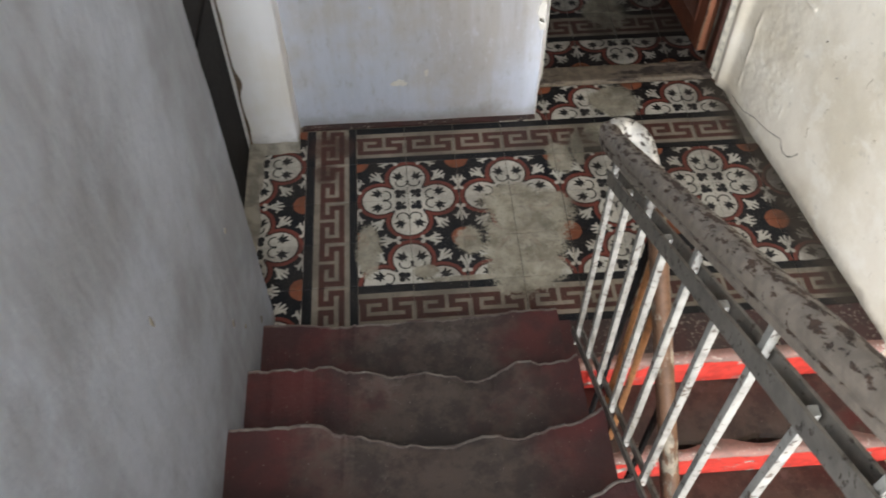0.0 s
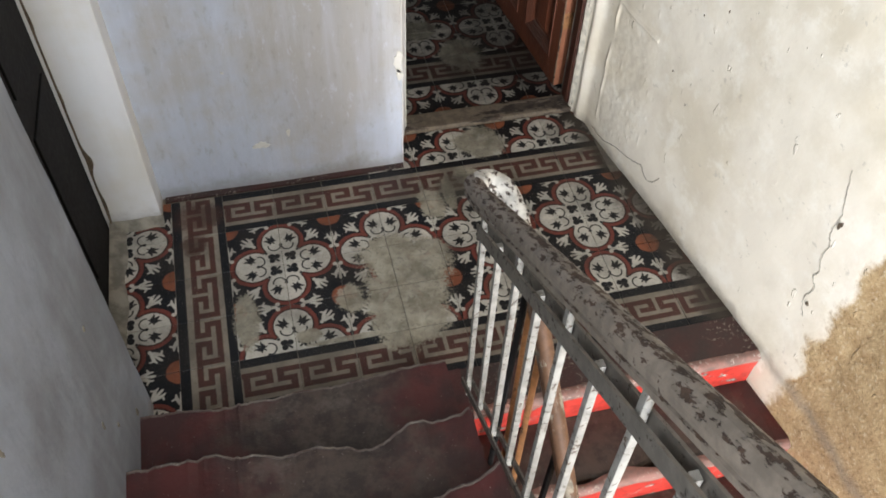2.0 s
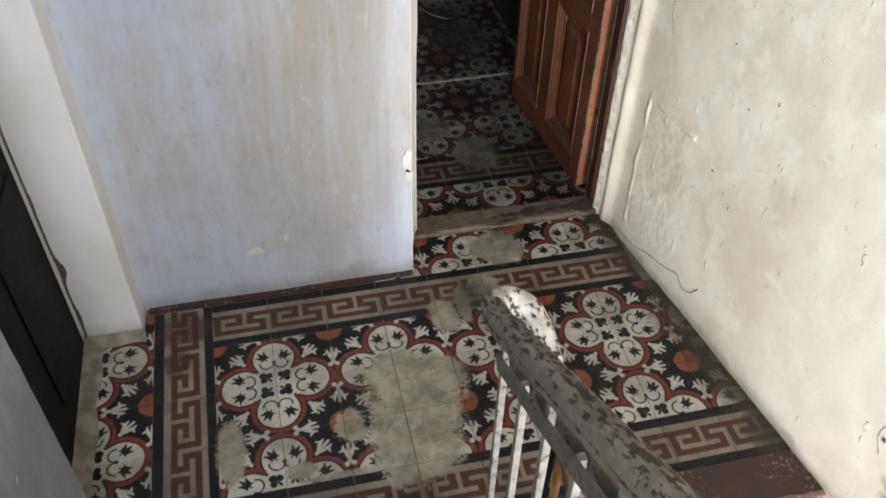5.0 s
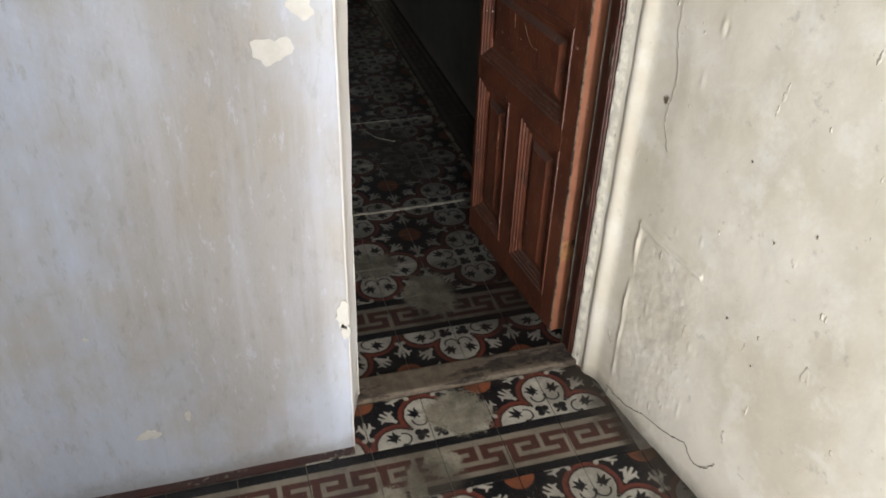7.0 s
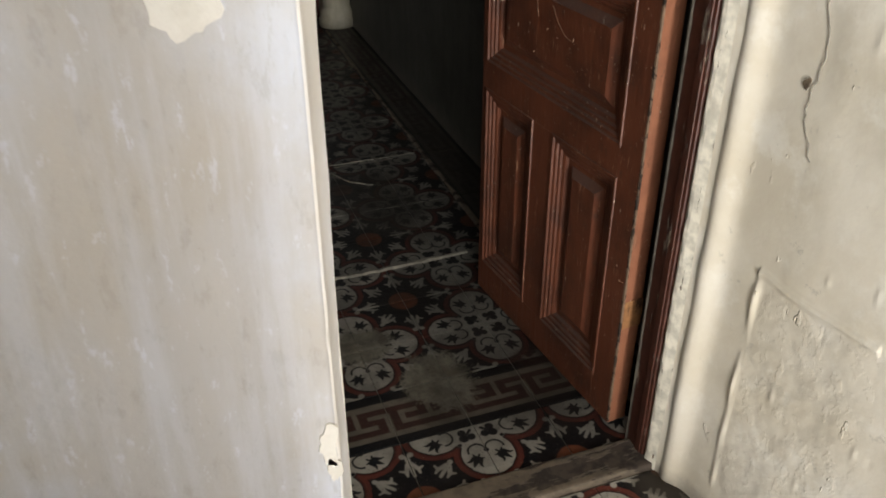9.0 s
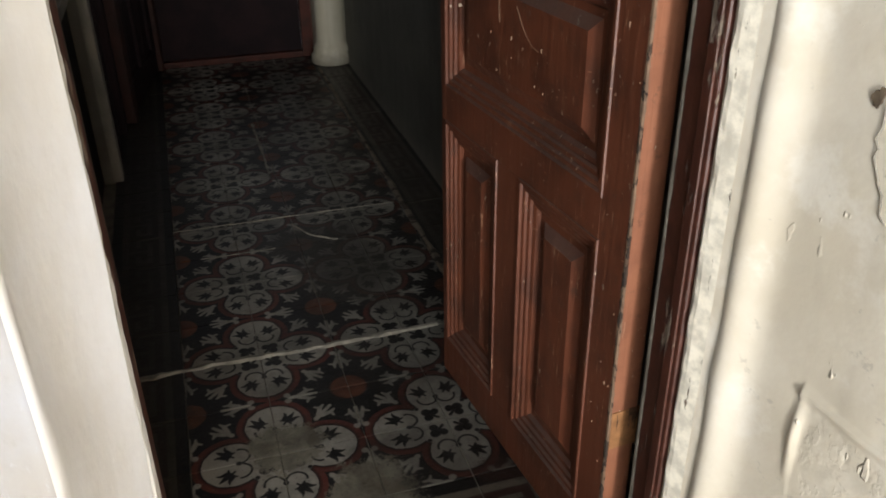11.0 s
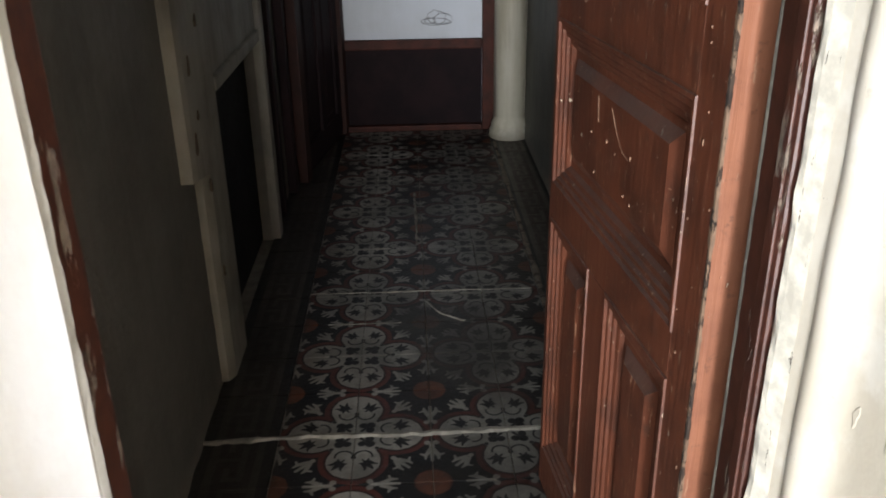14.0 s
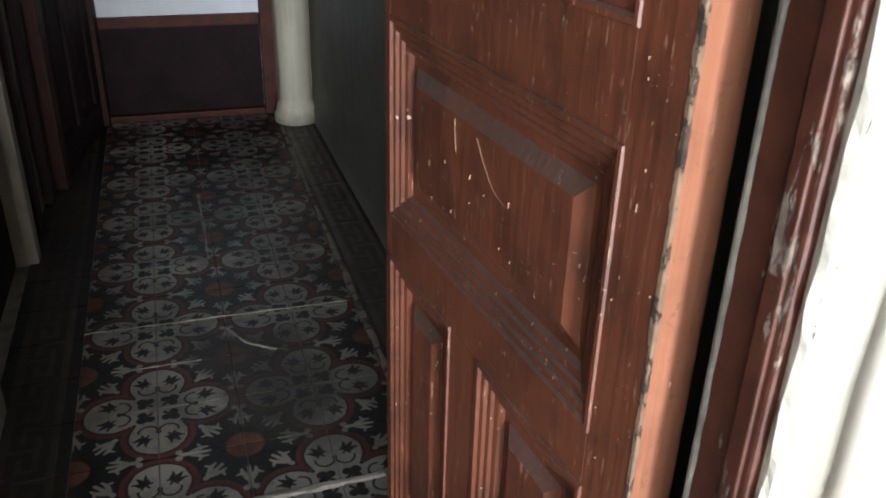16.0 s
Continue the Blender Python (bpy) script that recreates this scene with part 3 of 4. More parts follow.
plaster_face("wall_reveal", steps_between(0.990, 1.184, 34), steps_between(-0.02, 2.2, 120), reveal_face, M_WHITE, wall_blue, "white limewashed door reveal")
for cx, cz, rx, rz, seed in ((0.190, 0.214, 0.025, 0.018, 3), (0.616, 1.286, 0.036, 0.034, 4), (0.682, 1.380, 0.030, 0.026, 5), (0.738, 0.530, 0.018, 0.040, 6),
                             (0.744, 0.470, 0.011, 0.030, 7), (0.30, 0.26, 0.006, 0.02, 8), (0.10, 0.58, 0.006, 0.004, 9)):
    ob = part("filler_patch", ragged_patch(cx, cz, rx, rz, seed), M_PATCH, wall_blue, "pale flake of bare filler")
    ob.location.y = 0.8285
part("base_band", box(-0.22, 0.752, 0.805, 0.838, -0.004, 0.004), M_BAND, wall_blue, "oxblood band at the foot of the wall")

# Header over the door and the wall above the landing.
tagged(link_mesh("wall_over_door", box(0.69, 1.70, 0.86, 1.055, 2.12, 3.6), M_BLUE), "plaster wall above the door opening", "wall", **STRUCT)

# White pier at the dark side door.
pier = tagged(link_mesh("pier", box(-0.62, -0.232, 0.712, 0.86, -0.04, 3.6, 0.006), M_WHITE), "white limewashed pier with a broken bare edge", "pier", **STRUCT)
bm = bmesh.new()
rows = []
for z in steps_between(0.0, 2.4, 90):
    dent = 0.007 * max(0.0, wobble(0, 5, z, 10.0)) + 0.014 * math.exp(-((z - 0.36) / 0.045) ** 2) + 0.005 * math.exp(-((z - 0.12) / 0.05) ** 2)
    rows.append([(-0.4245 + dent * 0.2, 0.7105, z), (-0.421 + dent, 0.7085, z), (-0.417 + dent * 1.2, 0.711, z)])
sheet(bm, rows)
part("broken_edge", bm, M_BARE, pier, "crumbled brown plaster edge")

# The dark side door and its frame.
side = thing("door_1", "almost black painted side door, closed, beside a white pier", "door", (0, 0, 0), **STRUCT)
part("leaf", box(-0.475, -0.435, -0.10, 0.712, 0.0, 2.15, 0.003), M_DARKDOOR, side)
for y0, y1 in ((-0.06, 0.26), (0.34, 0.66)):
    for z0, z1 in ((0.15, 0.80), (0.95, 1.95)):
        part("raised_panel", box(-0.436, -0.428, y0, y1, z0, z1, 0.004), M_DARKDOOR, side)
tagged(link_mesh("wall_over_side_door", box(-0.62, -0.425, -0.12, 0.712, 2.15, 3.6), M_GREY), "plaster wall over the side door", "wall", **STRUCT)

# Grey-blue wall along the upper flight.
wall_left = tagged(link_mesh("wall_left", box(-0.62, -0.296, -1.74, -0.118, -0.3, 3.6, 0.004), M_GREY), "grey-blue distempered stair wall, scuffed", "wall", **STRUCT)
for name, args in (("wall_left_sill", (-0.62, -0.296, -3.06, -1.74, -2.2, 2.05)), ("wall_left_head", (-0.62, -0.296, -3.06, -1.74, 3.40, 3.6)), ("wall_left_rear", (-0.62, -0.296, -4.0, -3.06, -2.2, 3.6)), ("wall_left_foot", (-0.62, -0.296, -1.74, -0.118, -2.2, -0.3))):
    tagged(link_mesh(name, box(*args), M_GREY), "grey-blue distempered wall round the stair window", "wall", **STRUCT)


def left_face(a, z, amp):
    y = -0.112 - a
    return (-0.290 + 0.004 * wobble(0, y, z, 2.4) + 0.0015 * wobble(0, y, z, 14.0), y, z)


plaster_face("wall_skin", steps_between(0.0, 1.62, 90), steps_between(-0.02, 3.4, 120), left_face, M_GREY, wall_left)
for y, z, r, seed in ((-0.35, 0.78, 0.006, 1), (-0.52, 0.60, 0.008, 2), (-0.28, 0.25, 0.010, 3), (-0.44, 0.46, 0.006, 4), (-0.9, 1.2, 0.008, 5), (-0.30, 0.12, 0.014, 6)):
    ob = part("chip", ragged_patch(0, 0, r * 0.7, r * 1.6, seed), M_DUST, wall_left, "small bare chip in the paint")
    ob.matrix_local = pose(-0.2845, y, z, 0, 0, 90)

# Cream right-hand wall.
plan = [(right_x(y) + 0.012, y) for y in (0.99, 0.4, 0.0, -0.3, -0.62, -4.0)]
wall_right = tagged(link_mesh("wall_right", prism(plan + [(2.4, -4.0), (2.4, 0.99)], -2.2, 3.6), M_RIGHT), "cream limewashed plaster wall, cracked, with bare earthen render down the stair", "wall", **STRUCT)


dab = random.Random(7)
DABS = [(dab.uniform(0.50, 0.86), dab.uniform(0.08, 0.70), dab.uniform(0.003, 0.007), dab.uniform(0.005, 0.030), dab.choice((-0.0010, 0.0012, 0.0018))) for _ in range(12)]
DABS += [(dab.uniform(0.1, 0.8), dab.uniform(0.5, 1.35), dab.uniform(0.003, 0.008), dab.uniform(0.004, 0.02), dab.choice((-0.0014, 0.0016, 0.0024))) for _ in range(16)]


def relief(y, z):
    """Lumps of patched plaster near the door, a hollow beside the jamb, and a chased patch."""
    out = 0.004 * wobble(0, y, z, 2.2) + 0.0022 * wobble(0, y, z, 9.0, 4.0)
    out += 0.020 * math.exp(-((y - 0.965) / 0.030) ** 2)
    fade = 1.0 / (1.0 + math.exp((z - 0.66) / 0.012))
    ridge = 0.845 + 0.010 * wobble(0, 0, z, 6.0)
    out += fade * 0.006 * math.exp(-((y - ridge) / 0.007) ** 2) * max(0.0, min(1.0, 0.45 + 1.1 * wobble(2, 0, z, 9.0)))
    out += 0.005 * math.exp(-((z - 0.668 - 0.01 * wobble(0, y, 2, 9.0)) / 0.008) ** 2) * (1.0 if 0.58 < y < 0.85 else 0.0)
    for dy, dz, ry, rz, h in DABS:
        if abs(y - dy) < 3 * ry and abs(z - dz) < 3 * rz:
            out += h * math.exp(-((y - dy) / ry) ** 2 - ((z - dz) / rz) ** 2)
    if 0.56 < y < 0.84 and z < 0.64:
        out += (0.0016 * wobble(7, y, z, 16.0) + 0.0010 * wobble(7, y, z, 40.0)) * fade * min(1.0, (y - 0.56) / 0.05)
    lip = 0.80 + 0.02 * wobble(1, 0, z, 5.0)
    rise = 1.0 / (1.0 + math.exp((y - lip) / 0.012))
    out += 0.0022 * rise * (1.0 - fade) * math.exp(-((lip - y) / 0.20) ** 2 if y < lip else 0.0)
    return out


def right_face(a, z, amp):
    y = 0.985 - a
    return (right_x(y) - relief(y, z), y, z)


cols = steps_between(0.0, 0.55, 220) + steps_between(0.56, 1.60, 90) + steps_between(1.62, 3.4, 30)
plaster_face("wall_skin", cols, steps_between(-0.9, -0.01, 30) + steps_between(0.0, 1.45, 300) + steps_between(1.47, 3.4, 24), right_face, M_RIGHT, wall_right)


def wall_crack(points, wide, seed, parent, material):
    """A ragged thin gap with a lifted lip on the right-hand wall; points are (y, z)."""
    rng = random.Random(seed)
    bm = bmesh.new()
    line = smooth_path([(0, y, z) for y, z in points], 9)
    rows = []
    for n, p in enumerate(line):
        y, z = p.y + rng.uniform(-0.003, 0.003), p.z + rng.uniform(-0.003, 0.003)
        w = wide * rng.uniform(0.3, 1.5) * min(1.0, 0.25 + n / 4, 0.25 + (len(line) - n) / 4)
        x = right_x(y) - relief(y, z)
        rows.append([(x - 0.0005, y - w, z + w * 0.4), (x - 0.0022, y, z), (x - 0.0005, y + w, z - w * 0.4)])
    sheet(bm, rows)
    return part("crack", bm, material, parent, "dark ragged plaster crack")


wall_crack([(0.86, 0.03), (0.76, 0.035), (0.66, 0.075), (0.56, 0.10), (0.49, 0.135)], 0.0036, 1, wall_right, M_BARE)
wall_crack([(0.49, 0.135), (0.45, 0.10), (0.40, 0.12), (0.37, 0.17)], 0.0020, 3, wall_right, M_BARE)
wall_crack([(-0.33, 0.88), (-0.36, 0.78), (-0.375, 0.72), (-0.37, 0.66), (-0.39, 0.61)], 0.0011, 4, wall_right, M_DUST)
wall_crack([(-0.39, 0.61), (-0.385, 0.55), (-0.40, 0.51), (-0.395, 0.47), (-0.415, 0.43), (-0.40, 0.36), (-0.43, 0.30)], 0.0011, 6, wall_right, M_DUST)
wall_crack([(0.84, 1.36), (0.845, 1.25), (0.82, 1.12), (0.83, 1.02), (0.80, 0.93)], 0.0007, 5, wall_right, M_DUST)
for y, z, r, seed in ((0.842, 1.06, 0.012, 1), (-0.385, 0.70, 0.014, 2), (-0.42, 0.36, 0.010, 3), (0.47, 0.62, 0.004, 4), (0.40, 0.90, 0.003, 5), (0.30, 0.98, 0.004, 6), (0.52, 1.05, 0.003, 7), (0.36, 0.55, 0.003, 8)):
    ob = part("chip", ragged_patch(0, 0, r * 0.5, r, seed), M_BARE, wall_right, "small knock in the plaster")
    ob.matrix_local = pose(right_x(y) - relief(y, z) - 0.001, y, z, 0, 0, -90 + 9)

# Unseen closing walls, ceiling and lower floor, added round the stairwell and its assumed windows.
for name, args in (("wall_back_top", (-0.62, 2.4, -4.0, -3.8, 1.0, 1.95)), ("wall_back_lintel", (-0.62, 2.4, -4.0, -3.8, 3.25, 3.6)), ("wall_back_pier", (0.75, 2.4, -4.0, -3.8, 1.95, 3.25)), ("wall_back_corner", (-0.62, -0.22, -4.0, -3.8, 1.95, 3.25)), ("wall_back_foot", (-0.62, 2.4, -4.0, -3.8, -2.2, -0.9)),
                   ("wall_back_side", (-0.62, 0.65, -4.0, -3.8, -0.9, 1.0)), ("wall_back_end", (2.05, 2.4, -4.0, -3.8, -0.9, 1.0))):
    tagged(link_mesh(name, box(*args), M_WHITE), "whitewashed rear stair wall", "wall", **STRUCT)
tagged(link_mesh("ceiling", box(-0.62, 2.4, -4.0, 1.055, 3.6, 3.75), M_CEIL), "whitewashed plaster ceiling", "ceiling", **STRUCT)
tagged(link_mesh("floor_lower", box(-0.62, 2.4, -4.0, 1.055, -2.3, -2.2), M_SCREED), "cement floor below the stair", "floor", **STRUCT)
tagged(link_mesh("wall_under_landing", box(-0.62, 2.4, 0.86, 1.02, -2.2, -0.21), M_GREY), "plaster wall below the landing", "wall", **STRUCT)
tagged(link_mesh("upper_landing", box(-0.62, 2.4, -3.8, -2.62, 1.47, 1.62), M_STEP), "red painted cement upper landing", "landing", **STRUCT)


# ---- the stairs ----
def worn_step(name, x0, x1, nose, back, top, bottom, seed, wear, centre, half, label, forward=1):
    """A cement step whose nosing is trodden down in the middle. forward: 1 where the nosing faces +y."""
    rng = random.Random(seed)
    shift, deep = rng.uniform(-0.10, 0.10), wear * rng.uniform(0.75, 1.25)
    bm = bmesh.new()
    rows = []
    for x in steps_between(x0, x1, 110):
        u = (x - centre - shift) / half
        bite = deep * max(0.0, 1 - u * u) ** 0.7 * (0.75 + 0.8 * wobble(x, seed, 0, 7.0)) + 0.010 * abs(wobble(x, seed, 3, 23.0)) + 0.005 * abs(wobble(x, seed, 8, 61.0))
        notch = 0.02 * max(0.0, wobble(x, seed, 9, 11.0) - 0.28)
        sag = bite * 0.42 + 0.0025 * wobble(x, seed, 5, 15.0)
        edge = nose - forward * (bite + notch)
        rows.append([(x, back, top), (x, (back * 0.55 + nose * 0.45), top - sag * 0.3), (x, edge - forward * 0.05, top - sag * 0.55), (x, edge - forward * 0.016, top - sag * 0.85),
                     (x, edge - forward * 0.004, top - sag - 0.006), (x, edge, top - sag - 0.018), (x, nose - forward * (0.012 + bite * 0.6), top - 0.075),
                     (x, nose - forward * 0.014, bottom), (x, back, bottom)])
    sheet(bm, [[*r, r[0]] for r in rows])
    bmesh.ops.remove_doubles(bm, verts=bm.verts, dist=1e-5)
    ends = [e for e in bm.edges if e.is_boundary]
    bmesh.ops.holes_fill(bm, edges=ends, sides=20)
    ob = tagged(link_mesh(name, bm, M_STEP, smooth=False), label, "step", "stair steps", "structure")
    if forward > 0:
        bm = bmesh.new()
        lip = []
        for n, r in enumerate(rows):
            x = r[0][0]
            w = 0.006 + 0.012 * abs(wobble(x, seed, 17, 34.0)) + 0.050 * max(0.0, wobble(x, seed, 21, 5.0)) * (1 if abs(x - centre) < half * 1.2 else 0.2)
            a, b, c = Vector(r[2]), Vector(r[4]), Vector(r[5])
            lip.append([tuple(b.lerp(a, min(1.0, w / 0.05)) + Vector((0, 0, 0.0012))), tuple(Vector(r[3]).lerp(b, 0.3) + Vector((0, 0, 0.0014))), tuple(b + Vector((0, 0.0008, 0.0012))), tuple(c + Vector((0, 0.0012, 0)))])
        sheet(bm, lip)
        part("worn_edge", bm, M_EDGE, ob, "pale worn cement edge", smooth=True)
    return ob


RISE, RUN = 0.18, 0.268
for k in range(1, 10):
    nose = -0.252 - RUN * (k - 1)
    worn_step("upper_stair_step", -0.296, 0.662, nose, nose - RUN - 0.03, RISE * k, RISE * (k - 1) - 0.16, 20 + k, 0.075 if k > 1 else 0.018, 0.22, 0.36, "worn cement step with dark red paint left at the ends")
for k in range(0, 7):
    nose = -0.368 - RUN * k
    top = -RISE * k
    low_step = worn_step("lower_stair_step", 0.735, right_x(nose) + 0.05, nose if k else -0.372, nose + RUN + 0.03 if k else -0.29, top if k else -0.001, top - RISE - 0.02, 60 + k, 0.035, 1.30, 0.45,
                         "cement step with bright red riser and rubbed nosing", -1)
    bm = bmesh.new()
    rows = []
    for x in steps_between(0.74, right_x(nose) - 0.004, 50):
        up = top - 0.030 - 0.018 * abs(wobble(x, k, 0, 8.0))
        rows.append([(x, nose - 0.001 - 0.004 * wobble(x, k, 4, 9.0), up), (x, nose + 0.004 + 0.004 * wobble(x, k, 6, 9.0), top - 0.09), (x, nose + 0.006, top - RISE + 0.004)])
    sheet(bm, [[(a, b - 0.012, c) for a, b, c in r] for r in rows])
    part("riser", bm, M_RED, low_step, "bright red painted riser")
    bm = bmesh.new()
    rows = []
    for x in steps_between(0.74, right_x(nose) - 0.004, 60):
        d = 0.012 * wobble(x, k, 1, 7.0)
        rows.append([(x, nose + 0.028 + d * 2, top - 0.0005 - 0.35 * max(0.0, 0.01)), (x, nose + 0.002, top + 0.001), (x, nose - 0.016, top - 0.012), (x, nose - 0.0135, top - 0.034 - 0.016 * abs(wobble(x, k, 0, 8.0)))])
    sheet(bm, rows)
    part("nosing", bm, M_NOSE, low_step, "pale rubbed nosing", smooth=True)
tagged(link_mesh("stair_string", prism([(0.655, -0.20), (0.735, -0.20), (0.700, -2.62), (0.620, -2.62)], -2.2, 0.005), M_STEP), "painted cement wall between the two flights", "wall", **STRUCT)
tagged(link_mesh("landing_band", prism([(0.70, -0.348), (right_x(-0.348) - 0.002, -0.348), (right_x(-0.2) - 0.002, -0.201), (0.70, -0.201)], -0.02, -0.0005), M_BAND), "oxblood painted cement band at the landing edge", "band", **STRUCT)


# ---- structure: door opening and corridor ----
tagged(link_mesh("threshold", box(0.765, 1.60, 1.003, 1.102, -0.01, 0.020, 0.007), M_OLDWOOD), "worn grey timber door threshold", "threshold", **STRUCT)
frame_left = tagged(link_mesh("door_frame_left", box(0.752, 0.812, 1.040, 1.105, 0.0, 2.12, 0.004), M_FRAME), "brown painted timber door frame, chipped", "door frame", **STRUCT)
bm = bmesh.new()
rows = []
for z in steps_between(0.0, 2.1, 160):
    w = 0.004 * wobble(4, 0, z, 22.0)
    rows.append([(0.792, 1.022 + w, z), (0.8105 + 0.002 * wobble(6, 0, z, 31.0), 1.030, z), (0.8135 + 0.002 * wobble(8, 0, z, 40.0), 1.044 + w * 0.8, z), (0.798, 1.052 + w, z)])
sheet(bm, rows)
part("plaster_lip", bm, M_PATCH, frame_left, "ragged plaster edge against the frame")
frame_right = tagged(link_mesh("door_frame_right", box(1.549, 1.640, 1.037, 1.112, 0.0, 2.12, 0.004), M_FRAME), "brown painted timber door frame, chipped", "door frame", **STRUCT)
# Near-black colour stands for the shade in the gap beside the leaf.
part("rebate", box(1.606, 1.640, 1.083, 1.155, 0.0, 2.12, 0.003), M_DARKDOOR, frame_right, "frame strip, near-black for the shaded hinge gap")
part("moulding", box(1.5565, 1.5655, 1.029, 1.040, 0.0, 2.12, 0.003), M_FRAME, frame_right)
part("bead", box(1.5455, 1.5505, 1.046, 1.066, 0.0, 2.12, 0.002), M_FRAME, frame_right)
bm = bmesh.new()
sheet(bm, [[(1.5472, 1.1035 - 0.004 * abs(wobble(3, 0, z, 17.0)), z), (1.5470, 1.1085, z), (1.5476, 1.1125, z), (1.5500, 1.1135, z)] for z in steps_between(0.0, 2.1, 140)])
part("rubbed_arris", bm, M_DUST, frame_right, "pale rubbed edge of the frame")
bm = bmesh.new()
rows = []
for z in steps_between(0.0, 2.1, 170):
    w = 0.004 * wobble(14, 0, z, 20.0)
    rows.append([(1.5635, 0.996, z), (1.5585 + 0.001 * wobble(15, 0, z, 18.0), 1.006, z), (1.5535 + 0.002 * wobble(16, 0, z, 33.0), 1.016 + w * 0.5, z), (1.5515 + 0.003 * wobble(18, 0, z, 26.0), 1.024 + w * 0.7, z), (1.556, 1.034, z)])
sheet(bm, rows)
part("plaster_lip", bm, M_LIP, frame_right, "ragged limewashed plaster edge against the frame")
tagged(link_mesh("door_frame_head", box(0.752, 1.640, 1.022, 1.140, 2.12, 2.18, 0.003), M_FRAME), "brown painted timber door head", "door frame", **STRUCT)
tagged(link_mesh("jamb_right", prism([(1.571, 0.975), (1.564, 1.000), (1.563, 1.026), (1.568, 1.042), (1.574, 1.046), (2.2, 1.046), (2.2, 0.975)], 0.0, 3.6), M_RIGHT), "limewashed plaster behind the door frame", "wall", **STRUCT)

wall_cl = tagged(link_mesh("wall_corridor_left", box(0.43, 0.598, 1.055, 2.62, -0.05, 2.75), M_CORRIDOR), "corridor plaster wall, coloured dark for the dim light", "wall", **STRUCT)


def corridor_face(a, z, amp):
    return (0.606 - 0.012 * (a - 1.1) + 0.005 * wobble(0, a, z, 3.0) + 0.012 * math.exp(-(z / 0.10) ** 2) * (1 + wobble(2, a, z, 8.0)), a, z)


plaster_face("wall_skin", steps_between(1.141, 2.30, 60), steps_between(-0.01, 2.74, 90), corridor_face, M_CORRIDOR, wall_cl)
bm = bmesh.new()
rows = []
for z in steps_between(0.0, 2.7, 120):
    lower = 1.0 if z < 0.64 + 0.02 * wobble(0, 0, z, 8.0) else 0.0
    y0 = 2.262 + 0.012 * wobble(3, 1, z, 6.0) + 0.12 * lower
    rows.append([(0.585, y0 - 0.004, z), (0.628 - 0.01 * lower, y0, z), (0.634 + 0.004 * wobble(5, 1, z, 7.0), y0 + 0.03, z), (0.634, 2.59, z), (0.628, 2.618, z), (0.56, 2.622, z)])
sheet(bm, rows)
part("pilaster", bm, M_PILASTER, wall_cl, "flaking cream pilaster, broken off below", smooth=False)
tagged(link_mesh("wall_corridor_left_top", box(0.43, 0.612, 2.622, 3.43, 0.815, 2.75, 0.004), M_PILASTER), "cream plaster wall above the dark recess", "wall", **STRUCT)
recess = thing("low_cupboard", "low dark timber cupboard door set in the corridor wall", "cupboard")
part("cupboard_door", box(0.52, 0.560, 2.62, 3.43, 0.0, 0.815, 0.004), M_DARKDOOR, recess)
part("cupboard_sill", box(0.50, 0.628, 2.64, 3.42, 0.795, 0.835, 0.006), M_PILASTER, recess, "cream painted ledge")
wall_cl2 = tagged(link_mesh("wall_corridor_left_far", box(0.43, 0.600, 3.43, 4.20, -0.05, 2.75), M_CORRIDOR), "far corridor wall, coloured dark for the dim light", "wall", **STRUCT)
for y0, y1, x1, mat in ((3.43, 3.50, 0.632, M_PILASTER), (3.66, 3.72, 0.625, M_PLUM), (3.95, 4.02, 0.640, M_PLUM)):
    part("post", box(0.59, x1, y0, y1, 0.0, 2.7, 0.006), mat, wall_cl2, "upright timber post")
tagged(link_mesh("wall_corridor_left_head", prism([(0.43, 4.20), (0.668, 4.20), (0.800, 4.975), (0.43, 4.975)], 2.14, 2.75), M_CORRIDOR), "dim-coloured wall above the half-glazed door", "wall", **STRUCT)
tagged(link_mesh("wall_corridor_left_end", box(0.40, 0.43, 4.20, 5.15, -0.05, 2.75), M_CORRIDOR), "dim-coloured wall behind the half-glazed door", "wall", **STRUCT)
side_door = thing("door_3", "dark maroon timber door, closed, in the corridor wall, upper glazing assumed", "door", (0.664, 4.085, 0.0), -9.4, **STRUCT)
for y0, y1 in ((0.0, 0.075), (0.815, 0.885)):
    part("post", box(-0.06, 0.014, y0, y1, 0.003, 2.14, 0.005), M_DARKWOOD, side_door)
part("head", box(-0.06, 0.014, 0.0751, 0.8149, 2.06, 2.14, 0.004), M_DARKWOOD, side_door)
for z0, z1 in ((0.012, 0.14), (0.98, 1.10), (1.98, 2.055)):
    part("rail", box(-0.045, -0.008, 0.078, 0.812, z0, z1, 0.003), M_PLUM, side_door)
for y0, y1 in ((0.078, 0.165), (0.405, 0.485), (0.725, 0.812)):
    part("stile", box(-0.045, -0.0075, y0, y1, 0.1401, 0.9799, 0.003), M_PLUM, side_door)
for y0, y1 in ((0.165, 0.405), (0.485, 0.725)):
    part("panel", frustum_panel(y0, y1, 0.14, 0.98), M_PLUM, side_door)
# Glazing assumed, so that the corridor-end lamp has an opening.
part("pane", box(-0.030, -0.024, 0.078, 0.812, 1.10, 1.98), M_GLASS, side_door, "dusty dark glass")
for y, z, r in ((2.33, 0.93, 0.012), (2.36, 0.80, 0.008), (2.31, 0.74, 0.014), (2.40, 0.60, 0.012), (2.45, 1.02, 0.010), (2.42, 0.34, 0.009)):
    ob = part("chip", ragged_patch(0, 0, r * 0.8, r * 1.7, int(z * 100)), M_BARE, wall_cl, "dark hole where the plaster fell off")
    ob.matrix_local = pose(0.6372, y, z, 0, 0, 90)
